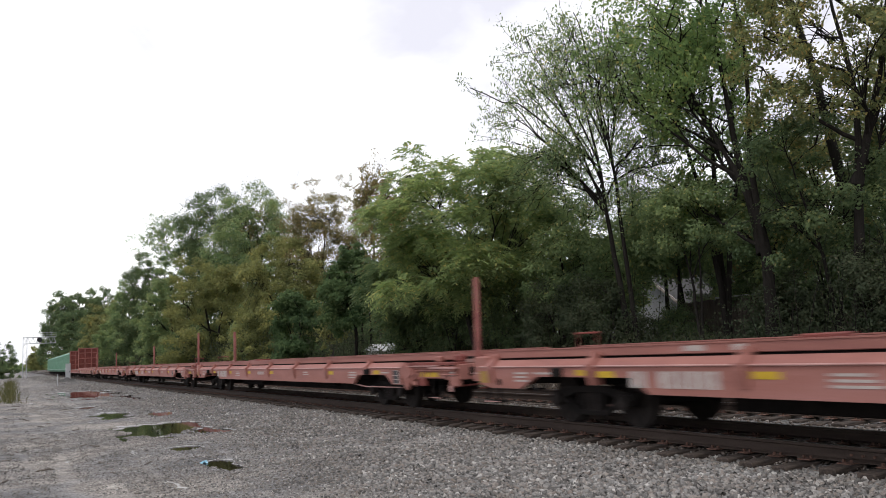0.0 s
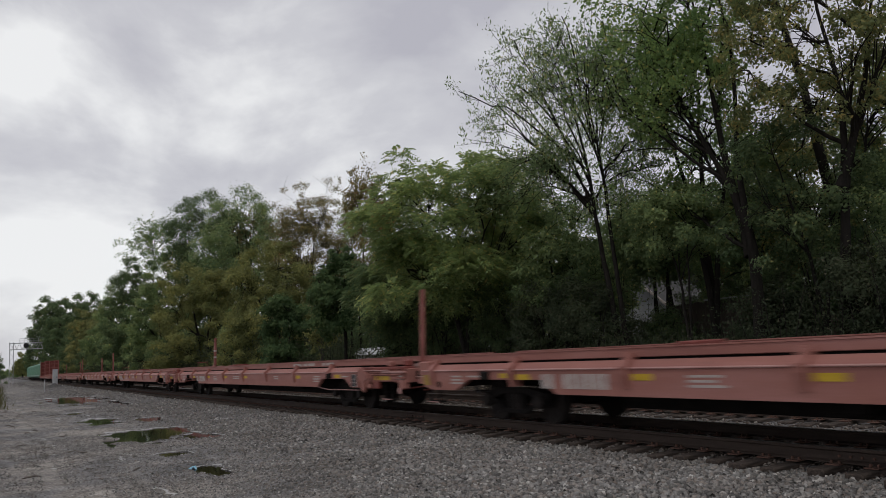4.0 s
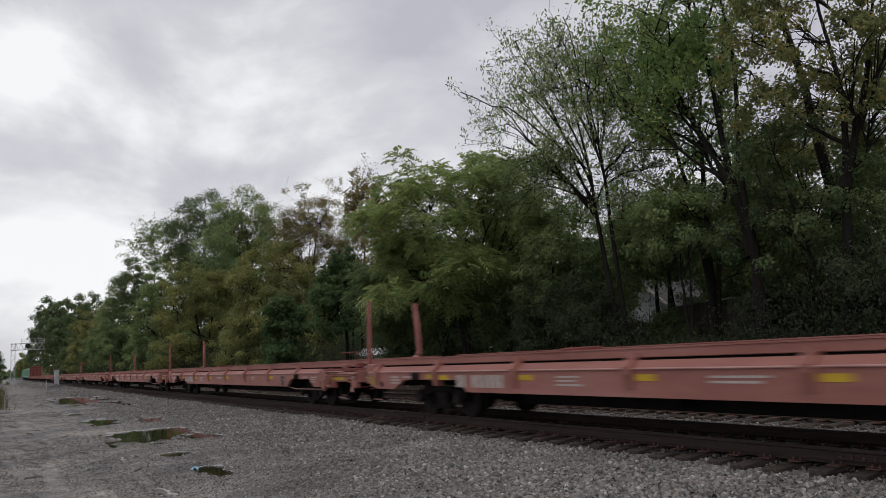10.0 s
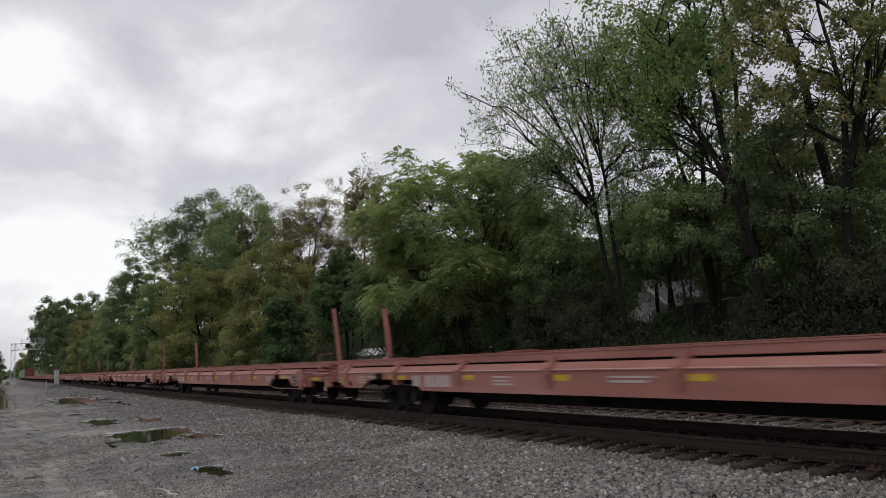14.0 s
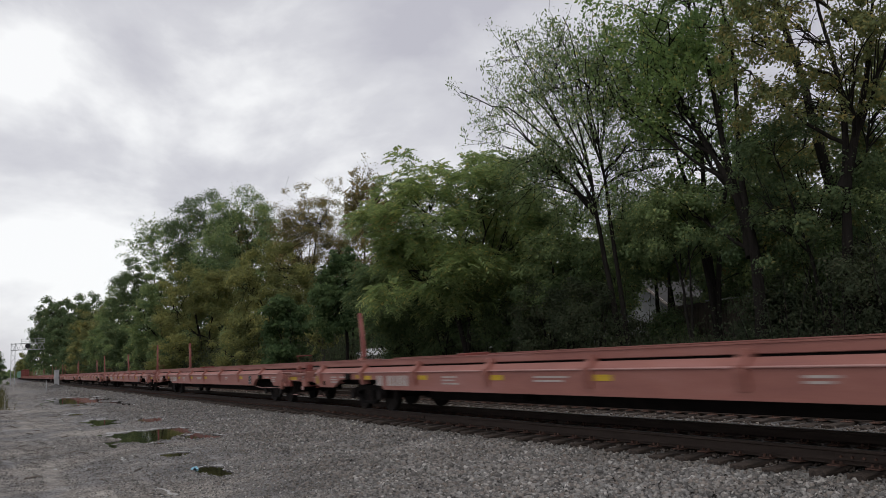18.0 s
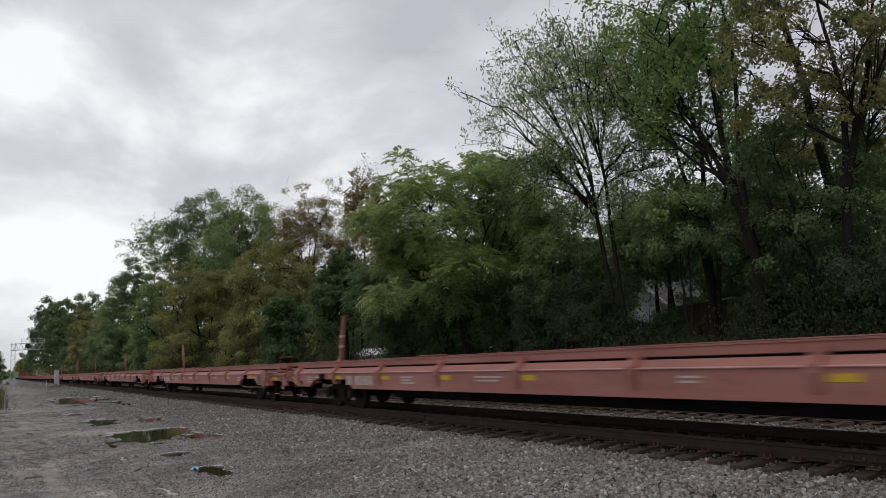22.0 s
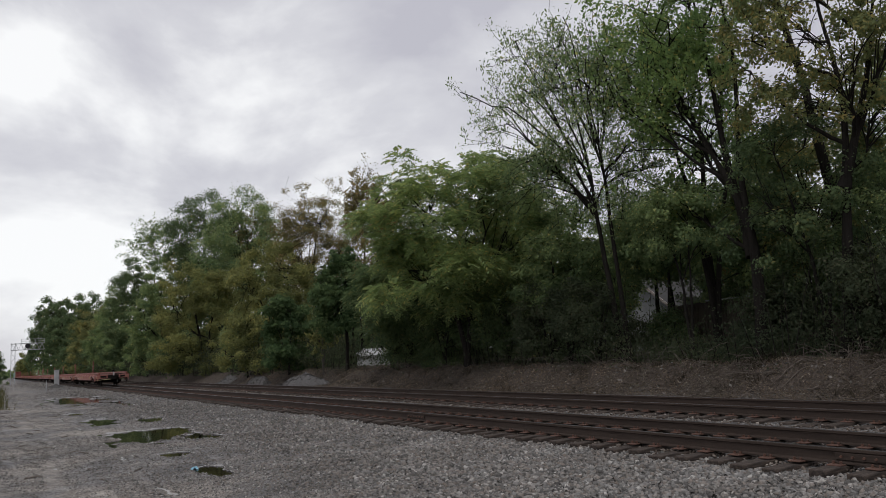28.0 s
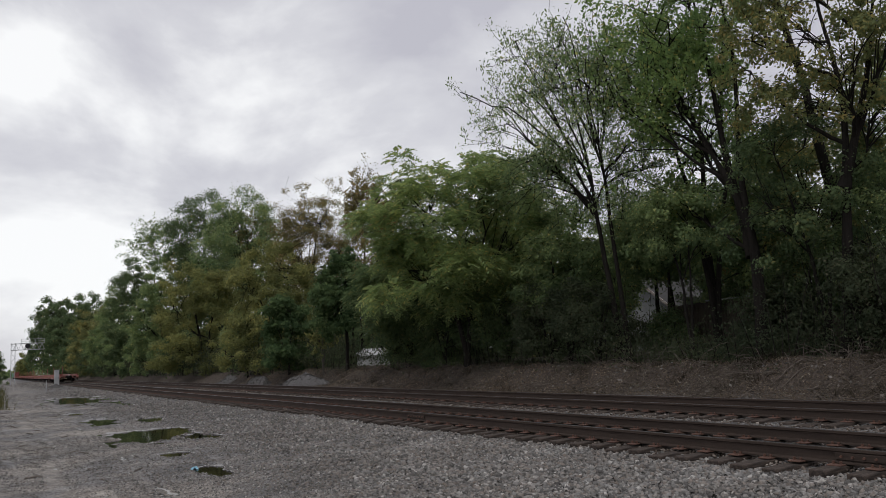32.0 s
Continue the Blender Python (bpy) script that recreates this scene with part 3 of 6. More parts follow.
        pieces = [tube_path(main, np.linspace(r0, 0.02, 9), 6)]
        for c in mem:
            s0 = main[r.randint(3, 9)]
            t4 = np.linspace(0, 1, 5)[:, None]
            br = s0 + (c - s0) * t4 + np.array([0, 0, 0.08 * np.linalg.norm(c - s0)]) * np.sin(t4 * np.pi) + r.normal(size=(5, 3)) * 0.06 * t4 * (radius / 4)
            pieces.append(tube_path(br, np.linspace(max(0.012, r0 * 0.38), 0.006 + 0.012 * size, 5), 3))
            tips.append((br[2], br[4]))
            for _ in range(twigs):
                e = br[r.randint(2, 5)]
                d = r.normal(size=3) * puff * 0.9 + (c - s0) * 0.18 + np.array([0, 0, 0.3 * puff])
                pieces.append(tube_path(np.stack([e, e + d * 0.5 + r.normal(size=3) * 0.05, e + d]), [0.013, 0.009, 0.004], 3))
                tips.append((e + d * 0.4, e + d))
        obj("limb", mesh_from("limb", *joined(pieces)), bark or BARK, root)
    corners = 3 if y > 50 or x > 23.9 or category == "bush" else 4
    n = n_leaf // frond if frond else n_leaf
    if airy:
        a, b = np.array([t[0] for t in tips]), np.array([t[1] for t in tips])
        w = r.uniform(0.35, 1.5, len(tips))
        which = r.choice(len(tips), n, p=w / w.sum())
        g = unit(r.normal(size=(n, 3))) * r.uniform(0, 1, (n, 1)) ** 0.6 * puff * 0.8 * np.array([1, 1, squash])
        spots = a[which] + (b - a)[which] * r.uniform(0.2, 1.05, (n, 1)) + g
        face = unit(g) * 0.5 + r.normal(size=(n, 3)) * 0.8
    else:
        rk = puff * r.uniform(0.6, 1.35, clumps)
        which = r.choice(clumps, n, p=rk ** 2 / (rk ** 2).sum())
        d = r.normal(size=(n, 3))
        d[:, 2] += 0.35
        d = unit(d)
        # knobs on each spray keep it from looking round
        knob = unit(r.normal(size=(clumps, 5, 3)))[which]
        near = np.max(np.einsum("nkj,nj->nk", knob, d), axis=1)[:, None]
        rad = rk[which][:, None] * (0.55 + 0.6 * np.clip(near, 0, 1) ** 3) * (1.12 - 0.62 * r.uniform(0, 1, (n, 1)))
        g = d * rad * np.array([1, 1, squash])
        spots = cs[which] + g + r.normal(size=(n, 3)) * 0.17 * rk[which][:, None]
        face = d * 0.75 + unit((spots - mid) / half) * 0.35 + np.array([0, 0, 0.45]) + r.normal(size=(n, 3)) * 0.38
    if frond:
        # compound leaves: pairs of leaflets along a drooping stalk
        o = unit(spots - mid) * 0.5 + unit(g) * 0.8
        d = unit(o * np.array([1, 1, 0.35]) + r.normal(size=(n, 3)) * 0.4)
        side = unit(np.cross(d, np.array([0, 0, 1.0]) + r.normal(size=(n, 3)) * 0.25))
        ln = size * r.uniform(2.2, 3.8, (n, 1))
        quads = []
        for k in range(frond):
            w = (k // 2 + 0.6) / (frond / 2)
            hand = 1.0 if k % 2 else -1.0
            at = spots + d * ln * w + np.array([0, 0, -0.42]) * ln * w * w
            tip = side * hand + d * 0.45 + np.array([0, 0, -0.35]) + r.normal(size=(n, 3)) * 0.12
            tip *= size * (1.15 - 0.45 * w) * r.uniform(0.8, 1.2, (n, 1))
            wid = d * size * 0.25
            quads.append(np.stack([at, at + tip * 0.5 + wid, at + tip, at + tip * 0.5 - wid], 1))
        v = np.stack(quads, 1).reshape(-1, 3)
        f = np.arange(len(v)).reshape(-1, 4)
    else:
        v, f = facing_leaves(spots, face, size, r, narrow, corners, hang)
    obj("crown", mesh_from("crown", v, f), leaf, root)
    tagged(root, label, category)
    return root


def trees():
    T = make_tree
    # big wooded edge on the bank behind the far track
    T("tree", "tall dark green tree with forked trunk on the bank", 21.5, 16.7, 18.6, 4.6, 4.6, LEAF_GREEN, 17500, 0.125, 160, 0.6, 0.2, seed=1, mains=14, airy=True, twigs=2, narrow=0.36, lobes=14, shift=(0.0, 2.5), even=0.6, deep=0.25, squash=0.9,
      boles=([(0, 0, 0), (0, -0.1, 4.0), (0.1, 0.9, 6.6), (0.0, 2.2, 9.4), (-0.2, 3.6, 12.6)], [(0, 0, 0), (0, -0.1, 4.0), (0.3, 0.2, 6.8), (0.3, -0.1, 10.0), (0.2, 0.0, 14.0)], [(0.1, 0.05, 3.5), (0.5, 0.9, 7.0), (0.6, 1.2, 10.0), (0.6, 1.6, 14.0)]))
    T("tree", "tall tree with thin yellowing leaves on the bank", 21.4, 13.7, 17.0, 4.3, 4.4, LEAF_AUTUMN, 34000, 0.095, 220, 0.42, 0.19, seed=52, mains=10, lobes=9, shift=(0.2, -1.0), even=0.7,
      boles=([(0, 0, 0), (0, -0.3, 3.0), (0, -0.5, 5.2), (0, -0.6, 8.2), (0, -0.2, 12.0)], [(0, -0.5, 5.0), (0.1, -1.0, 6.4), (0.1, -1.8, 8.4), (0, -2.4, 11.5)]))
    T("tree", "tall old tree with long bare leaning trunk", 25.0, 15.2, 23.0, 4.6, 12.5, LEAF_OLIVE, 9000, 0.13, 80, 0.55, 0.27, seed=3, mains=9, lobes=8, fork=0.55, shift=(0.0, 3.2),
      boles=([(0, 0, 0), (0, 0.5, 4.4), (0, 1.0, 7.8), (0, 1.9, 13.2), (0, 2.8, 18.5)],))
    T("tree", "tall green tree with open crown in the wood edge", 23.8, 20.4, 19.4, 4.6, 4.6, LEAF_GREEN, 9500, 0.13, 80, 0.5, 0.16, seed=4, stems=3, mains=13, lobes=13, even=0.6, deep=0.25, squash=0.9)
    T("tree", "thin airy tree with fanned bare branches and few leaves", 21.2, 22.8, 15.5, 4.7, 5.6, LEAF_OLIVE, 30000, 0.135, 250, 0.48, 0.15, seed=58, mains=18, lobes=14, twigs=4, squash=0.9, shift=(-0.2, 1.9), narrow=0.18, even=0.88, airy=True, fan=True, fork=0.38, hang=1.3,
      boles=([(0, 0.1, 0), (0, 0.5, 3.0), (0, 0.9, 5.2), (0, 1.4, 8.5), (0, 1.8, 12.0)], [(0.1, -0.2, 0), (0.1, 0.0, 3.0), (0.1, 0.2, 6.0), (0.0, 0.2, 9.0), (0, 0.6, 12.5)]))
    T("tree", "broad bright green tree with drooping compound leaves", 20.0, 32.6, 12.1, 5.0, 2.2, LEAF_BRIGHT, 90000, 0.2, 190, 0.72, 0.15, seed=31, stems=2, mains=12, lobes=15, squash=0.45, even=0.84, frond=12, deep=0.5)
    T("tree", "green tree with drooping compound leaves", 20.4, 39.5, 9.6, 3.6, 0.8, LEAF_DEEP, 40000, 0.21, 80, 0.8, 0.13, seed=33, stems=2, mains=9, lobes=12, squash=0.45, even=0.85, frond=10)
    T("tree", "small green tree with tangled branches", 21.6, 26.6, 7.8, 3.0, 1.6, LEAF_OLIVE, 22000, 0.1, 110, 0.5, 0.11, seed=7, stems=3, twigs=1)
    T("tree", "young olive green tree before the fence", 21.7, 19.8, 7.8, 2.6, 3.4, LEAF_OLIVE, 19000, 0.085, 90, 0.42, 0.08, seed=34, stems=2, lobes=8)
    T("tree", "young dark green tree on the bank", 22.6, 15.0, 9.4, 3.0, 2.6, LEAF_DARK, 20000, 0.085, 120, 0.42, 0.09, seed=35, stems=2, lobes=8)
    T("tree", "dense bluish green tree above the bank", 19.9, 47.6, 9.3, 2.7, 2.0, LEAF_BLUE, 24000, 0.16, 110, 0.6, 0.13, seed=8, stems=2, lobes=10, squash=0.5)
    T("tree", "tall thin browning tree behind the others", 30.0, 65.6, 20.6, 2.7, 9.0, LEAF_BROWN, 7000, 0.17, 100, 0.6, 0.2, bark=BARK_PALE, seed=9, mains=10, twigs=3, airy=True, even=0.85)
    T("tree", "tall browning tree behind the others", 28.0, 75.0, 20.0, 5.2, 5.0, LEAF_BROWN, 46000, 0.14, 280, 0.85, 0.24, seed=10, mains=10, lobes=16, twigs=1, even=0.86, deep=0.5)
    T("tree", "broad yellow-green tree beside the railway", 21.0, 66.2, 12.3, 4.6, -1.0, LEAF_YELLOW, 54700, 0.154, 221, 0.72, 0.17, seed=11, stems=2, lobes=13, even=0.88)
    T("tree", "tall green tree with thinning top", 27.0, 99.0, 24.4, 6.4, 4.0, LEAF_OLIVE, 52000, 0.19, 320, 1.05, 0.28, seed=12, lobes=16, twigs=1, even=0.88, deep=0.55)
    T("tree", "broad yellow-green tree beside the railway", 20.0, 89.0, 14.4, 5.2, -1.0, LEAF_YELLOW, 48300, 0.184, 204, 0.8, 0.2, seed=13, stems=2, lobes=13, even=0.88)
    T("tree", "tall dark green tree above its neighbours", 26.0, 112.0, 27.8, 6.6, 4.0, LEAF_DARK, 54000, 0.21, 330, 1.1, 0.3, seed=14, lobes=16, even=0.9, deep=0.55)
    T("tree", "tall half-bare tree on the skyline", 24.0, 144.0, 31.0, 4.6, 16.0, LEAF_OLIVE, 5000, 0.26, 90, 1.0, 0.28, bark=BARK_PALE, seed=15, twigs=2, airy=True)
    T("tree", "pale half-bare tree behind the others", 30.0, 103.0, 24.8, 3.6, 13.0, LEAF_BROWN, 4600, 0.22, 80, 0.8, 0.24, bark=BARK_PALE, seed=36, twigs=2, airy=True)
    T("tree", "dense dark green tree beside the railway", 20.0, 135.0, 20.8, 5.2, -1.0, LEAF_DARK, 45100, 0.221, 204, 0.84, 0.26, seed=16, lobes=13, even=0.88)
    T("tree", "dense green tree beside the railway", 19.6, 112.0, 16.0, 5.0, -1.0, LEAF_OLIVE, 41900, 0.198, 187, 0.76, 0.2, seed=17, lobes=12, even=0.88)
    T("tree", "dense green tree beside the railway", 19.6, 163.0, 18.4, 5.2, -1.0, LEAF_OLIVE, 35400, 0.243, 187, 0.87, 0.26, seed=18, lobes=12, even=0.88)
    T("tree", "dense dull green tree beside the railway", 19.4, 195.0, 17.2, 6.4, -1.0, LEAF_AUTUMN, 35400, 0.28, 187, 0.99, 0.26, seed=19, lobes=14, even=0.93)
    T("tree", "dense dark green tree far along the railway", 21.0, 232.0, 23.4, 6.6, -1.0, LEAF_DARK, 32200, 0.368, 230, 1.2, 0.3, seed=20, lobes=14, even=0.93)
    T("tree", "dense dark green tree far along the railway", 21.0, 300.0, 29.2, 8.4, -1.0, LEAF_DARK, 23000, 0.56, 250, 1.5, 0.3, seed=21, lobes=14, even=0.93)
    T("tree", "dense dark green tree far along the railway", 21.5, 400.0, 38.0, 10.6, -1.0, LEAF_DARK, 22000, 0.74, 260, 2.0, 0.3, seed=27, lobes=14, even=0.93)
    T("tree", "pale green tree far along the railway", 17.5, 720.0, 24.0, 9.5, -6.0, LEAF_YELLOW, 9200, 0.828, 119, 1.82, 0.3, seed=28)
    T("tree", "dark green tree far beyond the gravel road", -2.0, 215.0, 8.8, 4.8, -3.0, LEAF_DARK, 14500, 0.214, 119, 0.68, 0.2, seed=23)
    T("bush", "yellow-green bush beside the railway", 18.8, 67.4, 5.5, 1.5, 0.6, LEAF_YELLOW, 6209, 0.175, 68, 0.38, 0.06, seed=24, stems=3, category="bush")
    T("bush", "dense bluish green bush beside the railway", 19.2, 57.4, 7.3, 2.4, 0.4, LEAF_BLUE, 13600, 0.19, 80, 0.6, 0.08, seed=25, stems=3, category="bush")
    T("bush", "thin pale yellow bush on the bank", 19.3, 50.5, 5.6, 1.0, 1.4, LEAF_YELLOW, 1500, 0.16, 30, 0.3, 0.05, bark=BARK_PALE, seed=26, stems=3, category="bush", twigs=2, airy=True)
    T("bush", "rusty red leafy bush in the wood edge", 24.0, 49.3, 12.9, 1.1, 9.6, LEAF_RED, 2200, 0.19, 32, 0.45, 0.1, seed=29, category="tree")
    # trees that close the wood behind the first row
    for k, (x, y, top, rad, mat) in enumerate(((28.0, 14.0, 12.0, 3.4, LEAF_OLIVE), (28.0, 27.4, 9.2, 2.7, LEAF_OLIVE), (25.4, 24.4, 7.6, 2.1, LEAF_OLIVE), (30.6, 28.8, 8.4, 2.8, LEAF_OLIVE), (30.0, 33.4, 8.2, 2.8, LEAF_OLIVE), (29.0, 19.5, 11.5, 3.4, LEAF_AUTUMN), (27.6, 21.0, 11.0, 3.0, LEAF_OLIVE), (33.0, 26.0, 9.0, 3.0, LEAF_BROWN),
                                               (27.0, 34.5, 11.0, 3.6, LEAF_OLIVE), (26.0, 41.0, 11.5, 3.6, LEAF_DARK), (27.0, 50.0, 12.0, 4.0, LEAF_OLIVE), (28.6, 60.5, 13.0, 3.8, LEAF_BROWN))):
        T("tree", "leafy tree standing back in the wood", x, y, top, rad, 4.1 if 27 < y < 29 else 3.7 if 24.2 < y < 25 else 2.2, mat, 15000, 0.15, 90, 0.75, 0.15, seed=40 + k, lobes=9)
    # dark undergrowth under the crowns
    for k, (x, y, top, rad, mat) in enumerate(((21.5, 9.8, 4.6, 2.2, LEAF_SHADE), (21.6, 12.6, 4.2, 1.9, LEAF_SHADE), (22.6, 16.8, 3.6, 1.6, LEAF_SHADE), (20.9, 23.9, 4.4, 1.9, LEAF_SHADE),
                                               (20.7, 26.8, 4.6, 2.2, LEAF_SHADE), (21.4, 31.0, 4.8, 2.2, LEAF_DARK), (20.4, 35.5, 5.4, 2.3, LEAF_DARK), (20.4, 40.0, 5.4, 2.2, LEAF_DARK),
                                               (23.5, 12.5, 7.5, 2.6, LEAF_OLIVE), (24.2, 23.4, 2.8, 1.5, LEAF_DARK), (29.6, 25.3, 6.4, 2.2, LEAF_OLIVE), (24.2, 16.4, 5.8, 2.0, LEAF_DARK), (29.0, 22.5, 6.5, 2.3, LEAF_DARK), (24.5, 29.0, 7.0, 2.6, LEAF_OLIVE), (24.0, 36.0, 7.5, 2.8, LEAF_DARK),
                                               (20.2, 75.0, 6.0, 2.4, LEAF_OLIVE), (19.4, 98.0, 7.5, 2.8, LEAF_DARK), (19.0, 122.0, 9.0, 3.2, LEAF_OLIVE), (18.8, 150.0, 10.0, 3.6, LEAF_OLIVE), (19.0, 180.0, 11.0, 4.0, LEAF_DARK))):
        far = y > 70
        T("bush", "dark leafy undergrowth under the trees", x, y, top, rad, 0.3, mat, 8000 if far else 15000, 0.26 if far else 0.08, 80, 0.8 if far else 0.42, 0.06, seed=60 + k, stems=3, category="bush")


def far_woods():
    """The wood behind the first trees, leaf masses and stems that nobody could count."""
    r = np.random.RandomState(77)
    cs, stems = [], []
    for i in range(420):
        y = r.uniform(4, 330)
        x = 27.5 + r.uniform(0, 14) + (4 if y < 60 else 0)
        if 26 < y < 44 and x < 46:
            x += 16
        top = (8.5 if y < 60 else 11.0) + r.uniform(-2, 2.0)
        n = 60 if y < 90 else 30
        c = np.array([x, y, 0.4 * top]) + r.normal(size=(n, 3)) * np.array([1.6, 2.2 if y < 90 else 4, 0.26 * top])
        c[:, 2] = np.clip(c[:, 2], 0.5, top)
        cs.append(np.repeat(c, 4, axis=0) + r.normal(size=(4 * n, 3)) * 0.5)
        h = r.uniform(0.5, 0.9) * top
        stems.append(tube_path(np.array([[x, y, 0.3], [x + r.normal() * 0.3, y + r.normal() * 0.3, h * 0.5], [x + r.normal() * 0.5, y + r.normal() * 0.5, h]]), [0.13, 0.09, 0.03], 5))
    v, f = leaf_cards(np.concatenate(cs), 0.5, 0.55, r, corners=3)
    woods = obj("woods", mesh_from("woods", v, f), LEAF_DARK)
    tagged(woods, "dense dark wood behind the first row of trees", "woods", kind="stuff")
    tagged(obj("wood_stems", mesh_from("wood_stems", *joined(stems)), BARK), "slender dark stems standing in the wood", "woods", kind="stuff")


def distant_woods():
    """The low line of trees where the railway meets the horizon."""
    r = np.random.RandomState(79)
    n = 9000
    x, y = r.uniform(-70, 60, n), r.uniform(900, 960, n)
    z = (9 + 4 * wave(x, x * 0, 0.2, 61) + 2.0 * wave(x, x * 0, 0.8, 62)) * r.uniform(0, 1, n) ** 0.6
    v, f = leaf_cards(np.stack([x, y, z], -1), 0.3, 2.0, r, corners=3)
    tagged(obj("distant_woods", mesh_from("distant_woods", v, f), LEAF_OLIVE), "low line of distant trees on the horizon", "woods", kind="stuff")


def undergrowth():
    """Brambles and saplings along the foot of the trees, too tangled to count."""
    r = np.random.RandomState(78)
    cs, stems = [], []
    for i in range(620):
        y = 7 + 250 * r.uniform() ** 1.9
        x = r.uniform(19.9, 23.5) if y < 60 else r.uniform(18.6, 22.5)
        top = r.uniform(1.4, 3.6) * (1 + y / 160)
        if 16.2 < y < 22.4:
            top *= 0.35
        if 2.08 < y / x < 2.32:
            continue
        n = 150 if y < 70 else 90
        c = np.array([x, y, 0.6 + 0.4 * top]) + r.normal(size=(n, 3)) * np.array([0.9, 1.2 + y / 90, 0.24 * top])
        c[:, 2] = np.clip(c[:, 2], 0.5, 0.8 + top * 1.15)
        cs.append(np.concatenate([c, np.full((n, 1), 0.062 + 0.0018 * y)], 1))
        for k in range(1):
            d = r.normal(size=2) * 0.55
            stems.append(tube_path([[x, y, 0.4], [x + d[0] * 0.5, y + d[1] * 0.5, 0.6 + top * 0.5], [x + d[0], y + d[1], 0.7 + top]], [0.02, 0.014, 0.005], 4))
    n = 22000
    low = np.stack([r.uniform(20.2, 23.0, n), 7 + 45 * r.uniform(0, 1, n) ** 1.3, np.zeros(n), np.full(n, 0.06)], -1)
    low[:, 2] = height(low[:, 0], low[:, 1]) + 0.9 * r.uniform(0, 1, n) ** 1.5
    cs.append(low[np.abs(low[:, 1] / low[:, 0] - 2.2) > 0.12])
    c = np.concatenate(cs)
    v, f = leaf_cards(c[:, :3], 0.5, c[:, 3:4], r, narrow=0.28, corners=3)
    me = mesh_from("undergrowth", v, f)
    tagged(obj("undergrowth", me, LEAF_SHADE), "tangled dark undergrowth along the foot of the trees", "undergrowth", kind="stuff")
    tagged(obj("undergrowth_stems", mesh_from("undergrowth_stems", *joined(stems)), BARK), "thin dark stems of the undergrowth", "undergrowth", kind="stuff")


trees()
far_woods()
distant_woods()
undergrowth()

# ---------------------------------------------------------------- lineside things


def signal_gantry():
    root = empty("signal_gantry", pose(2.6, 200.0, -0.3))
    for dx in (-0.4, 0.4):
        for dy in (-0.4, 0.4):
            bm = bmesh.new()
            rod(bm, (dx, dy, 0), (dx, dy, 9.3), 0.07, n=6)
            part("mast_leg", bm, GALV, root)
    for k in range(9):
        bm = bmesh.new()
        s = 1 if k % 2 else -1
        rod(bm, (-0.4 * s, -0.4, k), (0.4 * s, -0.4, k + 1), 0.04, n=5)
        part("mast_brace", bm, GALV, root)
    for dz in (7.7, 9.1):
        for dy in (-0.4, 0.4):
            bm = bmesh.new()
            rod(bm, (-0.4, dy, dz), (6.3, dy, dz), 0.07, n=6)
            part("boom_chord", bm, GALV, root)
    for k in range(6):
        for dy in (-0.4, 0.4):
            bm = bmesh.new()
            rod(bm, (k * 1.05, dy, 7.7), (k * 1.05 + 0.52, dy, 9.1), 0.04, n=5)
            rod(bm, (k * 1.05 + 0.52, dy, 9.1), (k * 1.05 + 1.05, dy, 7.7), 0.04, n=5)
            part("boom_brace", bm, GALV, root)
    bm = bmesh.new()
    for dz in (9.6, 10.1):
        rod(bm, (1.6, -0.4, dz), (6.3, -0.4, dz), 0.035, n=5)
    for k in range(6):
        rod(bm, (1.6 + k * 0.94, -0.4, 9.1), (1.6 + k * 0.94, -0.4, 10.1), 0.035, n=5)
    part("handrail", bm, GALV, root)
    part("walkway", boxed((1.6, 6.3, -0.7, -0.3, 9.12, 9.18)), GALV, root)
    bm = bmesh.new()
    rod(bm, (2.9, -0.6, 8.5), (2.9, -0.75, 8.5), 0.55, n=20)
    head = part("signal_head", bm, BLACK, root, "round black signal head")
    bm = bmesh.new()
    rod(bm, (2.9, -0.75, 8.75), (2.9, -1.0, 8.75), 0.13, n=12)
    part("hood", bm, BLACK, head)
    tagged(root, "grey lattice signal gantry reaching over the track", "signal")


def cabinet():
    root = empty("equipment_cabinet", pose(6.7, 117.0, -0.3))
    part("body", boxed((-0.3, 0.3, -0.3, 0.3, 0.15, 2.3), bevel=0.03), CABINET, root)
    part("roof", boxed((-0.35, 0.35, -0.35, 0.35, 2.3, 2.37), bevel=0.02), CABINET, root)
    part("plinth", boxed((-0.38, 0.38, -0.38, 0.38, 0.0, 0.15)), SIDING, root)
    d = part("door", boxed((-0.25, 0.25, -0.33, -0.303, 0.3, 2.2), bevel=0.008), CABINET, root)
    part("handle", boxed((0.16, 0.2, -0.36, -0.331, 1.2, 1.4)), GRIME_AND_SHADE, d)
    tagged(root, "tall grey metal equipment cabinet on the gravel", "cabinet")
    root = empty("marker_post", pose(4.1, 88.0, -0.3))
    part("post", boxed((-0.03, 0.03, -0.03, 0.03, 0, 1.15), bevel=0.008), CABINET, root)
    part("cap", boxed((-0.05, 0.05, -0.05, 0.05, 1.15, 1.22), bevel=0.01), CABINET, root)
    tagged(root, "slim grey marker post on the gravel", "post")


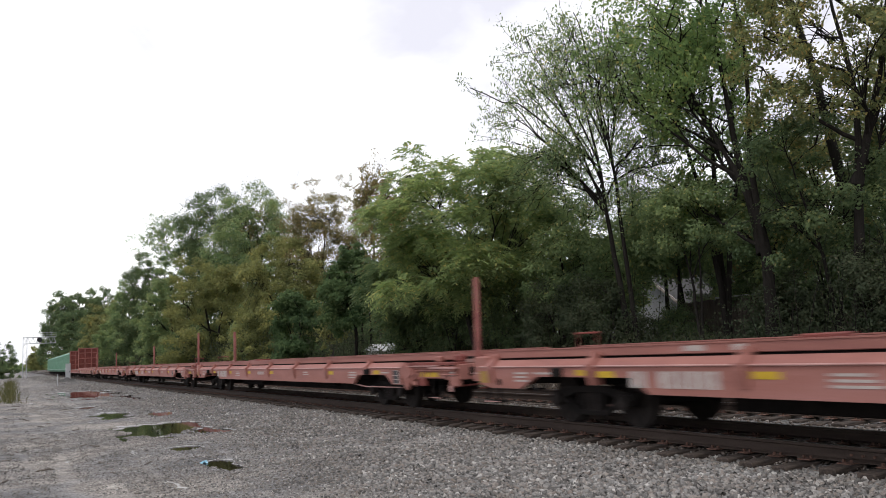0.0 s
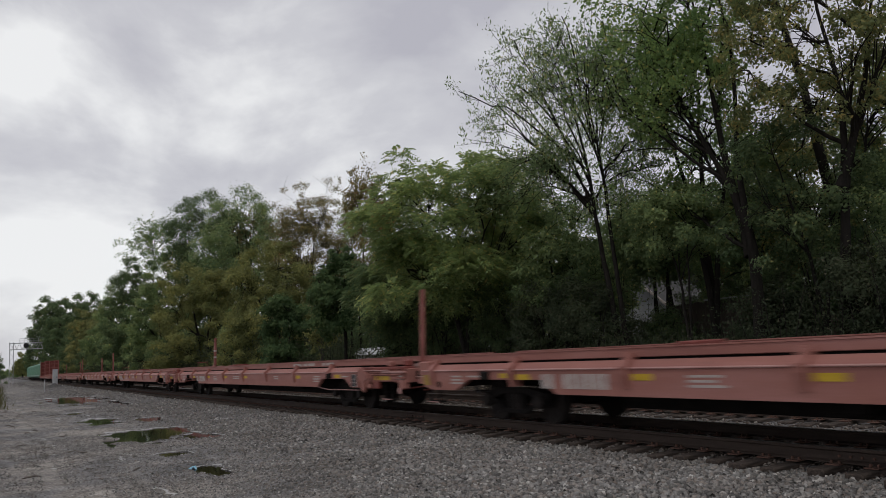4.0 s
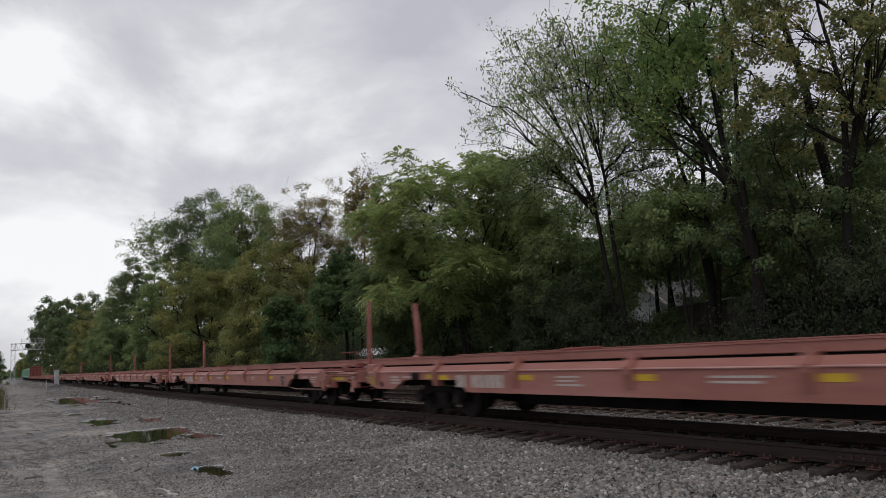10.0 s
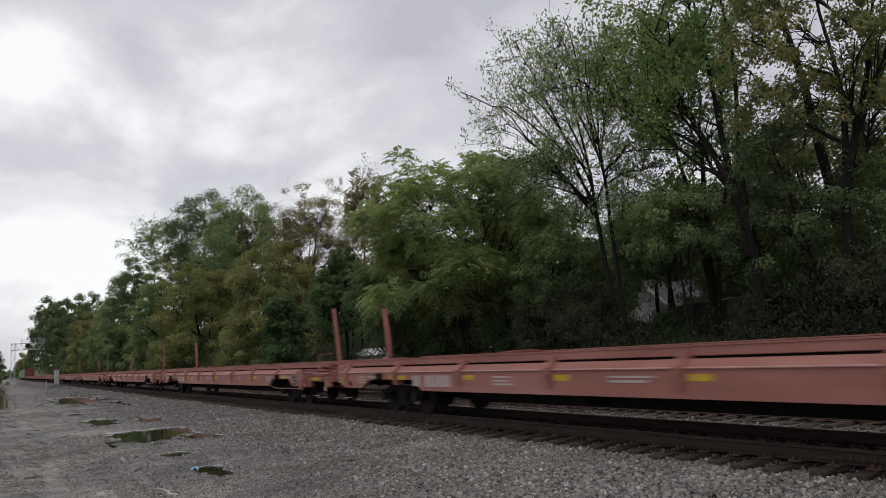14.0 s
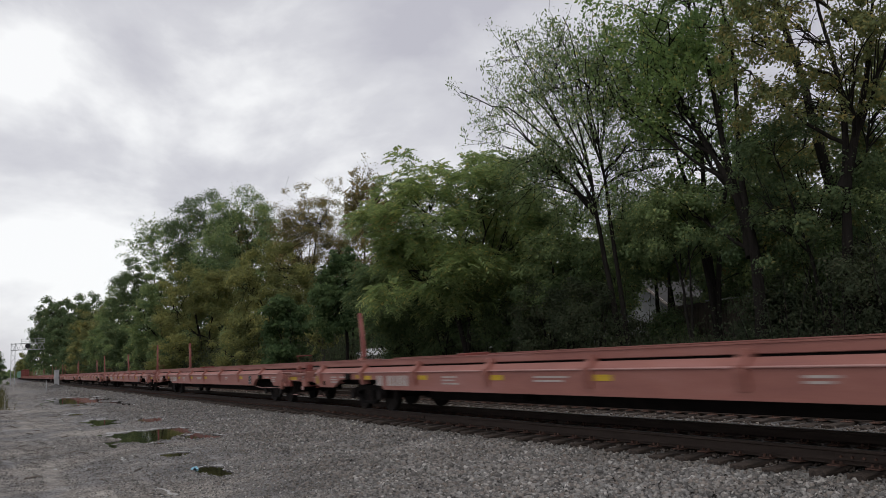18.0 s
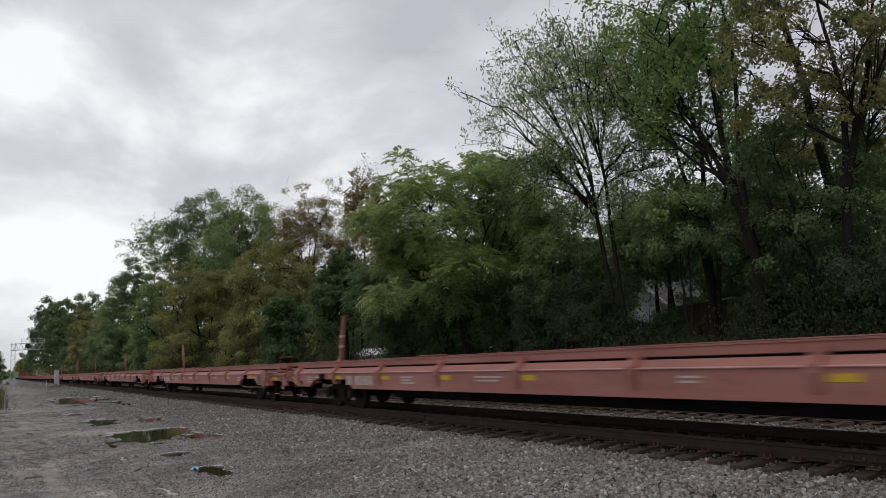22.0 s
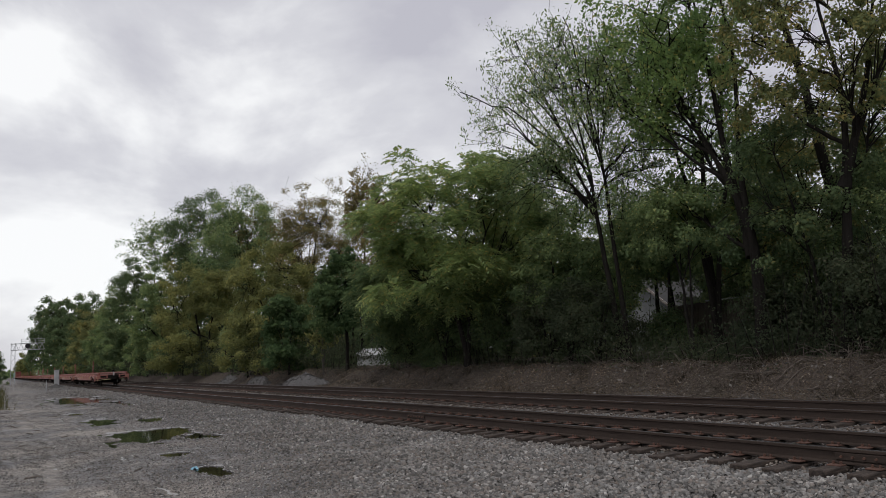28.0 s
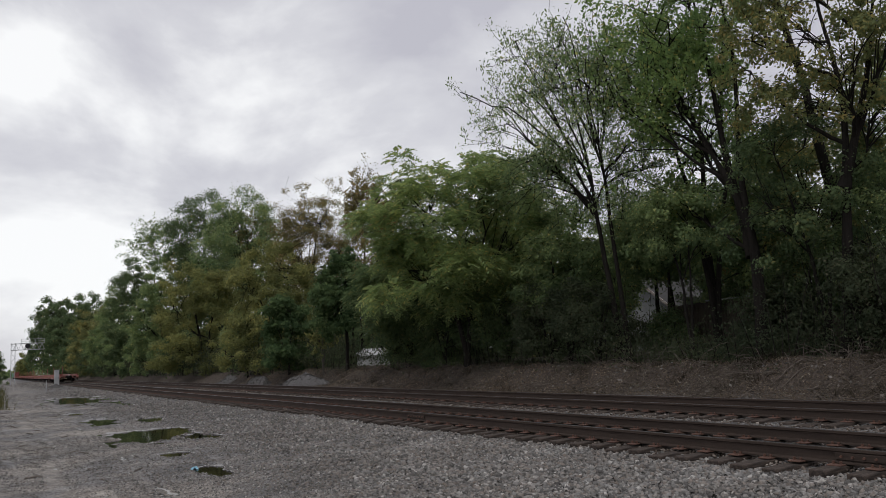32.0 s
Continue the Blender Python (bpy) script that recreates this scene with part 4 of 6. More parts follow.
def house():
    root = empty("house", pose(36.0, 33.8, 0.6))
    bm = bmesh.new()
    prism(bm, [(0, 0), (0, 2.6), (4.2, 5.6), (8.4, 2.6), (8.4, 0)], "x", 0, 9)
    part("wall", bm, SIDING, root, "pale horizontal siding")
    for y0, y1 in ((-0.4, 4.2), (8.8, 4.2)):
        bm = bmesh.new()
        z0, z1 = 2.35, 5.68
        prism(bm, [(y0, z0), (y1, z1), (y1, z1 + 0.16), (y0, z0 + 0.16)], "x", -0.45, 9.4)
        part("roof", bm, SHINGLE, root)
    for y0, y1 in ((-0.42, 4.2), (8.82, 4.2)):
        bm = bmesh.new()
        prism(bm, [(y0, 2.3), (y1, 5.63), (y1, 5.83), (y0, 2.5)], "x", -0.49, -0.455)
        part("barge_board", bm, WHITE, root)
    for k in range(10):
        part("siding_board", boxed((-0.03, -0.002, 0.1, 8.3, 0.1 + k * 0.25, 0.33 + k * 0.25)), SIDING, root)
    tagged(root, "small pale house with a grey gabled roof", "house")
    root = empty("shed", pose(25.2, 55.6, 0.3))
    part("wall", boxed((0, 1.7, 0, 2.6, 0, 1.2)), WHITEWASH, root)
    for k in range(7):
        part("siding_board", boxed((0.05, 1.65, -0.022, -0.002, 0.03 + k * 0.165, 0.17 + k * 0.165)), WHITEWASH, root)
    bm = bmesh.new()
    prism(bm, [(-0.25, 1.202), (1.3, 1.75), (2.85, 1.202)], "x", -0.2, 1.9)
    part("roof", bm, WHITEWASH, root, "pale sheet-metal roof")
    tagged(root, "low white outbuilding half hidden by trees", "shed")
    root = empty("board_fence", pose(27.2, 16.6, 0.55))
    bm0 = boxed((-0.012, 0.012, 0, 0.14, 0, 2.4))
    me = bpy.data.meshes.new("board")
    bm0.to_mesh(me)
    bm0.free()
    for k in range(62):
        b = obj("board", me, FENCE, root)
        b.location = (random.uniform(-0.015, 0.015), k * 0.15, random.uniform(-0.03, 0.03))
    for z in (0.4, 1.5):
        part("fence_rail", boxed((0.013, 0.06, 0, 9.4, z, z + 0.09)), FENCE, root)
    part("cap_rail", boxed((-0.05, 0.09, 4.4, 7.2, 2.44, 2.50), bevel=0.008), CABINET, root, "pale grey cap along the fence top")
    tagged(root, "weathered dark board fence behind the bank", "fence")


signal_gantry()
cabinet()
house()

# ---------------------------------------------------------------- train
HALF, LEN, PITCH, SPEED = 1.48, 27.1, 27.87, 14.44
TRUCK_Y = (4.5, 24.0)


def sill_outline():
    lo, hi, top = 0.62, 0.87, 1.06
    pts = [(LEN - 0.14, top), (2.8, top), (2.8, 0.64), (3.35, 0.64), (3.75, hi), (5.55, hi), (5.95, lo),
           (22.1, lo), (22.5, hi), (25.0, hi), (25.55, 0.64), (LEN - 0.55, 0.64), (LEN - 0.14, 0.72)]
    return pts


def build_truck(parent, y, side_label=""):
    bm = boxed((-1.0, 1.0, y - 0.25, y + 0.25, 0.36, 0.62), bevel=0.03)
    box(bm, -0.3, 0.3, y - 0.3, y + 0.3, 0.6, 0.74)
    truck = part("truck", bm, GRIME_AND_SHADE, parent, "black three-piece truck")
    for s in (-1, 1):
        bm = bmesh.new()
        x0, x1 = sorted((s * 0.95, s * 1.06))
        prism(bm, [(y - 1.12, 0.46), (y - 1.12, 0.57), (y - 0.42, 0.69), (y + 0.42, 0.69), (y + 1.12, 0.57), (y + 1.12, 0.46), (y + 0.75, 0.47), (y + 0.36, 0.58), (y - 0.36, 0.58), (y - 0.75, 0.47)], "x", x0, x1)
        prism(bm, [(y - 0.78, 0.47), (y - 0.66, 0.47), (y - 0.36, 0.27), (y + 0.36, 0.27), (y + 0.66, 0.47), (y + 0.78, 0.47), (y + 0.42, 0.19), (y - 0.42, 0.19)], "x", x0, x1)
        for yc in (-0.33, 0.27):
            box(bm, x0, x1, y + yc, y + yc + 0.06, 0.26, 0.60)
        for d in (-0.89, 0.89):
            box(bm, x0, x1, y + d - 0.17, y + d + 0.17, 0.36, 0.56, bevel=0.02)
        part("side_frame", bm, GRIME_AND_SHADE, truck)
        for d in (-0.89, 0.89):
            bm = bmesh.new()
            rod(bm, (s * 1.075, y + d, 0.44), (s * 1.17, y + d, 0.44), 0.13, n=12)
            part("bearing_cap", bm, WHEEL, truck)
        for dy in (-0.16, 0, 0.16):
            coil = tube_path([(s * 1.0, y + dy, 0.27 + k * 0.025) for k in range(13)], [0.055 if k % 2 else 0.075 for k in range(13)], 8)
            obj("spring", mesh_from("spring", *coil), WHEEL, truck)
    for d in (-0.89, 0.89):
        bm = bmesh.new()
        for s in (-1, 1):
            x = s * 0.755
            rod(bm, (x - 0.065, 0, 0), (x + 0.065, 0, 0), 0.42, n=32)
            rod(bm, (x - s * 0.085, 0, 0), (x - s * 0.06, 0, 0), 0.445, n=32)
            rod(bm, (x + s * 0.06, 0, 0), (x + s * 0.09, 0, 0), 0.13, n=14)
            for a in range(6):
                box(bm, x + s * 0.066 - 0.006, x + s * 0.066 + 0.006, 0.28 * math.cos(a * 1.047) - 0.03, 0.28 * math.cos(a * 1.047) + 0.03, 0.28 * math.sin(a * 1.047) - 0.03, 0.28 * math.sin(a * 1.047) + 0.03)
        rod(bm, (-1.0, 0, 0), (1.0, 0, 0), 0.085, n=12)
        w = part("wheelset", bm, WHEEL, truck)
        w.location = (0, y + d, 0.42)
    return truck


def stanchion_far(parent, lean, banded=False):
    """Folding post with a hinged foot on the far edge of the rear platform; lean: metres at its top, towards the front."""
    bm = bmesh.new()
    y = 0.65

    def at(d, z):
        return (y + d + lean * ((z - 1.45) / 1.5) ** 1.5, z)
    prism(bm, [at(-0.055, 1.45), at(0.055, 1.45), at(0.075, 1.8), at(0.08, 2.2), at(0.06, 2.6), at(0.045, 2.96), at(-0.045, 2.97), at(-0.06, 2.6), at(-0.08, 2.2), at(-0.075, 1.8)], "x", 0.80, 0.92)
    st = part("stanchion", bm, POST_RED, parent, "raised slim red steel post on a hinged foot")
    for z0 in (1.84, 2.2) if banded else ():
        bm = bmesh.new()
        prism(bm, [at(-0.083, z0), at(0.083, z0), at(0.083, z0 + 0.09), at(-0.083, z0 + 0.09)], "x", 0.795, 0.925)
        part("band", bm, WHITE, st)
    part("foot", boxed((0.74, 0.98, y - 0.02, y + 0.3, 1.16, 1.42), bevel=0.04), RED, st)
    bm = bmesh.new()
    rod(bm, (0.86, y + 0.3, 1.25), (0.86, y, 1.56), 0.07, n=8)
    part("hinge", bm, RED_PALE, st)


def stanchion_near(parent, lean):
    y = LEN + 0.03

    def bar(z0, z1, w, x0, x1):
        b = bmesh.new()
        a0, a1 = lean * ((z0 - 1.1) / 1.83), lean * ((z1 - 1.1) / 1.83)
        prism(b, [(y - w + a0, z0), (y + w + a0, z0), (y + 0.7 * w + a1, z1), (y - 0.7 * w + a1, z1)], "x", x0, x1)
        return b
    st = part("stanchion", bar(1.1, 2.93, 0.045, -1.445, -1.355), POST_RED, parent, "slim red steel post standing upright")
    part("foot", boxed((-1.47, -1.2, LEN - 0.4, LEN + 0.1, 0.93, 1.27), bevel=0.03), RED, st)


def build_flat(variant):
    r = random.Random(100 + variant)
    car = empty("flat_car")
    outline = sill_outline()
    for s in (-1, 1):
        bm = bmesh.new()
        x0, x1 = sorted((s * HALF, s * (HALF - 0.10)))
        prism(bm, outline, "x", x0, x1)
        part("side_sill", bm, RED, car)
        bm = bmesh.new()
        prism(bm, [(s * (HALF + 0.012), 1.045), (s * (HALF + 0.012), 1.062), (s * 1.365, 1.182), (s * 1.35, 1.165), (s * 1.40, 1.04)], "y", 2.8, LEN - 0.12)
        part("sill_flange", bm, RED, car)
        bm = bmesh.new()
        x0, x1 = sorted((s * 1.32, s * 1.22))
        box(bm, x0, x1, 0.36, LEN - 0.1, 1.215, 1.36, bevel=0.01)
        box(bm, *sorted((s * 1.335, s * 1.2)), 0.36, LEN - 0.1, 1.355, 1.375)
        part("top_rail", bm, RED, car)
        part("rail_end", boxed((*sorted((s * 1.36, s * 1.18)), 0.08, 0.34, 1.17, 1.33), bevel=0.03), RED_DARK, car)
        # black strip put in for the shade of the slot below the top rail
        part("rail_web", boxed((*sorted((s * 1.255, s * 1.235)), 0.2, LEN - 0.2, 1.02, 1.213)), GRIME_AND_SHADE, car)
        # pale rod paints the bright line where the sill's edge catches the sky
        bm = bmesh.new()
        rod(bm, (s * (HALF + 0.012), 2.82, 1.055), (s * (HALF + 0.012), LEN - 0.13, 1.055), 0.016, n=8)
        part("sill_edge", bm, RED_PALE, car, "pale highlight painted along the sill's edge")
        for k in range(9):
            y = LEN - 0.6 - k * 3.08
            if y < 3.0:
                continue
            foot = 0.9 if y < 6.0 else 0.74
            bm = bmesh.new()
            prism(bm, [(s * (HALF + 0.02), foot), (s * (HALF + 0.085), 0.98), (s * (HALF + 0.085), 1.09), (s * 1.39, 1.26), (s * 1.31, 1.26), (s * 1.31, foot)], "y", y - 0.075, y + 0.075)
            part("rib", bm, RED, car)
            bm = bmesh.new()
            rod(bm, (s * 1.40, y, 1.17), (s * 1.40, y, 1.30), 0.075, 0.05, n=8)
            part("tie_down", bm, RED, car)
            if k in (1, 2, 3, 4, 6):
                ln = 0.42
                part("yellow_mark", boxed((s * (HALF + 0.004) - 0.002, s * (HALF + 0.004) + 0.002, y - 0.14 - ln, y - 0.14, 0.87, 0.97)), YELLOW, car)
        part("yellow_mark", boxed((s * (HALF + 0.004) - 0.002, s * (HALF + 0.004) + 0.002, LEN - 0.46, LEN - 0.16, 0.74, 0.97)), YELLOW_OLD, car)
        part("yellow_mark", boxed((s * (HALF + 0.004) - 0.002, s * (HALF + 0.004) + 0.002, LEN - 3.75, LEN - 3.25, 0.9, 0.99)), YELLOW, car)
        ym = 5.1 if variant % 2 else 4.3
        part("yellow_mark", boxed((s * (HALF + 0.004) - 0.002, s * (HALF + 0.004) + 0.002, ym - 0.2, ym + 0.2, 0.89, 0.99)), YELLOW, car)
        # lettering that cannot be read: plain bars
        if s < 0:
            xa, xb = s * (HALF + 0.006), s * (HALF + 0.003)
            y = LEN - 4.6
            for k in range(9):
                if k != 2:
                    part("letter_bar", boxed((xa, xb, y - 0.15, y, 0.72, 0.97)), WHITE, car, "faded white lettering bar")
                y -= 0.20
            for c, n, w in ((LEN - 8.0, 3, 0.7), (LEN - 11.4, 2, 1.0), (LEN - 16.9, 2, 0.5), (LEN - 1.4, 3, 0.55), (LEN - 2.05, 1, 1.0), (3.6 if variant % 2 else 6.25, 3, 0.55), (4.35 if variant % 2 else 4.0, 1, 0.6)):
                for k in range(n):
                    z = 0.95 - k * 0.07
                    part("data_bar", boxed((xa, xb, c - w * r.uniform(0.7, 1.0), c, z - 0.035, z)), WHITE, car, "small faded white bar")
        yy = 6.5 if variant % 2 else 3.24
        pn = part("data_panel", boxed((*sorted((s * (HALF + 0.002), s * (HALF + 0.012))), yy - 0.32, yy + 0.02, 0.66, 0.99)), BLACK, car, "black stencil panel with white bars")
        xp, xq = sorted((s * (HALF + 0.013), s * (HALF + 0.016)))
        for z in (0.665, 0.76, 0.86, 0.975):
            part("panel_line", boxed((xp, xq, yy - 0.28, yy, z, z + 0.012)), WHITE, pn)
        part("panel_edge", boxed((xp, xq, yy - 0.31, yy - 0.285, 0.665, 0.985)), WHITE, pn)
        part("bracket", boxed((*sorted((s * HALF, s * (HALF + 0.09))), 4.74, 5.0, 0.88, 1.03), bevel=0.015), GRIME_AND_SHADE, car)
        part("bracket", boxed((*sorted((s * HALF, s * (HALF + 0.09))), LEN - 2.9, LEN - 2.65, 0.87, 1.03), bevel=0.015), GRIME_AND_SHADE, car)
        # rear platform: stepped side plates, steps and grab irons
        part("platform_side", boxed((*sorted((s * 1.44, s * 1.30)), 0.05, 2.82, 0.80, 1.08), bevel=0.012), RED, car)
        part("platform_ledge", boxed((*sorted((s * 1.46, s * 1.2)), 0.05, 2.8, 1.10, 1.17), bevel=0.012), RED_DARK, car)
        for y0, y1 in ((0.95, 1.38), (1.44, 1.82)):
            part("yellow_stripe", boxed((*sorted((s * 1.444, s * 1.441)), y0, y1, 0.84, 0.94)), YELLOW, car)
        for k, (y0, y1, z0, z1, out) in enumerate(((0.05, 1.3, 1.02, 1.06, 1.5), (0.3, 2.3, 0.965, 0.99, 1.485), (0.9, 2.7, 1.075, 1.10, 1.5), (0.05, 0.8, 0.88, 0.905, 1.49))):
            part("platform_flange", boxed((*sorted((s * out, s * 1.40)), y0, y1, z0, z1), bevel=0.006), RED if k % 2 else RED_PALE, car)
        part("corner_post", boxed((*sorted((s * 1.47, s * 1.34)), 0.04, 0.42, 0.64, 0.86), bevel=0.02), RED, car)
        part("step_plate", boxed((*sorted((s * 1.462, s * 1.45)), 0.30, 0.46, 0.52, 0.66)), RED_PALE, car)
        bm = bmesh.new()
        prism(bm, [(2.12, 1.0), (2.6, 1.18), (2.78, 1.12), (2.74, 0.86), (2.62, 0.74), (2.6, 0.56), (2.46, 0.5), (2.36, 0.58), (2.34, 0.78), (2.14, 0.86)], "x", *sorted((s * 1.40, s * 1.52)))
        bmesh.ops.bevel(bm, geom=bm.edges[:], offset=0.03, segments=2, affect="EDGES")
        part("lifting_lug", bm, RED, car)
        part("front_beam", boxed((*sorted((s * 1.45, s * 1.2)), LEN - 0.2, LEN + 0.18, 0.76, 0.93), bevel=0.015), RED, car)
        part("beam_edge", boxed((*sorted((s * 1.46, s * 1.42)), LEN - 0.2, LEN + 0.19, 0.92, 0.94)), RED_PALE, car)
        # solid dark disc paints the shade inside a hole in the sill
        bm = bmesh.new()
        rod(bm, (s * (HALF - 0.02), LEN - 0.85, 0.76), (s * (HALF + 0.012), LEN - 0.85, 0.76), 0.07, n=12)
        part("jacking_hole", bm, GRIME_AND_SHADE, car)
        bm = bmesh.new()
        rod(bm, (s * 1.47, 0.2, 1.0), (s * 1.47, 0.75, 1.0), 0.016, n=6)
        rod(bm, (s * 1.47, 0.2, 1.0), (s * 1.42, 0.2, 1.0), 0.016, n=6)
        rod(bm, (s * 1.47, 0.75, 1.0), (s * 1.42, 0.75, 1.0), 0.016, n=6)
        rod(bm, (s * 1.47, 0.9, 1.04), (s * 1.47, 1.9, 1.04), 0.016, n=6)
        part("grab_iron", bm, RED, car)
        for y0 in (0.9, LEN - 0.75):
            bm = bmesh.new()
            for yy2 in (y0, y0 + 0.42):
                box(bm, *sorted((s * 1.42, s * 1.38)), yy2 - 0.012, yy2 + 0.012, 0.36, 0.82)
            box(bm, *sorted((s * 1.45, s * 1.25)), y0 - 0.02, y0 + 0.44, 0.35, 0.385)
            part("step", bm, GRIME_AND_SHADE, car)
            part("tread", boxed((*sorted((s * 1.47, s * 1.44)), y0 - 0.02, y0 + 0.44, 0.36, 0.38)), RED_PALE, car)
        for ys in (0.12, 0.5, 1.62, 1.9):
            part("stiffener", boxed((*sorted((s * 1.475, s * 1.44)), ys, ys + 0.05, 0.78, 1.12)), RED, car)
        if s < 0:
            for k in range(2):
                part("data_bar", boxed((-1.447, -1.442, 0.2, 0.46, 0.92 - k * 0.07, 0.955 - k * 0.07)), WHITE, car)
        part("side_bracket", boxed((*sorted((s * 1.40, s * 1.24)), 0.9, 1.15, 1.17, 1.30), bevel=0.02), RED, car)
        part("side_bracket", boxed((*sorted((s * 1.46, s * 1.36)), 1.6, 1.95, 0.62, 0.80), bevel=0.02), RED_DARK, car)
        bm = bmesh.new()
        rod(bm, (s * 1.3, 2.3, 1.16), (s * 1.44, 2.15, 0.62), 0.07, n=8)
        rod(bm, (s * 1.4, 2.0, 0.96), (s * 1.4, 2.3, 0.72), 0.11, n=8)
        part("jacking_pad", bm, RED, car)
        bm = bmesh.new()
        rod(bm, (s * 1.36, 6.3, 0.62), (s * 1.38, 5.3, 0.545), 0.014, n=6)
        rod(bm, (s * 1.38, 5.3, 0.545), (s * 1.36, 3.0, 0.56), 0.014, n=6)
        part("brake_rod", bm, RED_PALE, car)
    part("deck", boxed((-1.22, 1.22, 0.1, LEN - 0.1, 1.10, 1.15)), DECK, car)
    part("center_sill", boxed((-0.36, 0.36, 0.2, LEN - 0.2, 0.66, 1.09), (-0.55, 0.55, 6.2, 21.4, 0.33, 1.085), bevel=0.02), GRIME_AND_SHADE, car)
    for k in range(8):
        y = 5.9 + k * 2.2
        part("cross_bearer", boxed((-1.37, 1.37, y - 0.08, y + 0.08, 0.72, 1.09)), GRIME_AND_SHADE, car)
    bm = bmesh.new()
    rod(bm, (-0.75, 9.0, 0.66), (-0.75, 10.3, 0.66), 0.2, n=14)
    part("air_reservoir", bm, GRIME_AND_SHADE, car)
    part("brake_valve", boxed((-0.95, -0.52, 16.8, 17.3, 0.42, 0.8), bevel=0.03), GRIME_AND_SHADE, car)
    bm = boxed((0.52, 0.95, 7.4, 8.1, 0.4, 0.8), bevel=0.03)
    part("equipment_box", bm, GRIME_AND_SHADE, car)
    for y0, y1, c in ((0.0, 0.12, -1), (LEN - 0.12, LEN, 1)):
        for xs in ((-1.44, -0.52), (0.52, 1.44)):
            part("end_sill", boxed((*xs, y0, y1, 0.78, 0.95 if c > 0 else 1.12), bevel=0.015), RED, car)
        part("striker", boxed((-0.5, 0.5, y0 + 0.02, y1 - 0.02, 0.66, 1.06), (-0.28, 0.28, y0 - 0.03, y1 + 0.03, 0.62, 1.0), bevel=0.02), GRIME_AND_SHADE, car)
        bm = boxed((-0.09, 0.09, *sorted((y0, y0 + c * 0.3)), 0.72, 0.92), bevel=0.02)
        box(bm, -0.22, 0.16, *sorted((y0 + c * 0.16, y0 + c * 0.40)), 0.62, 1.02, bevel=0.05)
        part("coupler", bm, GRIME_AND_SHADE, car)
        bm = bmesh.new()
        rod(bm, (0.35, y0 + c * 0.05, 0.78), (0.38, y0 + c * 0.3, 0.38), 0.03, n=8)
        part("air_hose", bm, BLACK, car)
    # dark plates on the end sill's face paint the shade of two openings
    for x0, x1 in ((-1.18, -0.62), (0.66, 1.1)):
        part("end_pocket", boxed((x0, x1, -0.012, 0.01, 0.86, 1.05), bevel=0.004), GRIME_AND_SHADE, car)
    bm = bmesh.new()
    rod(bm, (0.42, -0.16, 1.02), (0.42, -0.02, 1.02), 0.03, n=8)
    for k in range(14):
        a, b = k * 0.4488, (k + 1) * 0.4488
        rod(bm, (0.42 + 0.27 * math.cos(a), -0.15, 1.02 + 0.27 * math.sin(a)), (0.42 + 0.27 * math.cos(b), -0.15, 1.02 + 0.27 * math.sin(b)), 0.02, n=6)
    for k in range(5):
        a = k * 1.2566
        rod(bm, (0.42, -0.15, 1.02), (0.42 + 0.27 * math.cos(a), -0.15, 1.02 + 0.27 * math.sin(a)), 0.016, n=5)
    part("brake_wheel", bm, GRIME_AND_SHADE, car)
    part("trailer_hitch", boxed((-0.5, 0.5, 18.6, 20.4, 1.15, 1.24), (-0.35, 0.35, 19.9, 20.3, 1.2, 1.42), bevel=0.02), RED_DARK, car)
    for y in TRUCK_Y:
        build_truck(car, y)
    return car


# per car from the rear: (post on the rear platform, post at the front)
REAR_POST, FRONT_POST = {1, 2, 3, 4, 5, 6, 7, 8, 9, 11, 13, 14, 15}, {3, 4, 5, 6, 7, 8, 9, 11, 12, 14}
LATE = 19.96     # when the last car's front passes the camera's side
X_TRACK = 9.935


def car_y(i, t):
    return SPEED * (t - (LATE - i * PITCH / SPEED)) - 4.92 - 26.7


CARS = []
BEACON = []


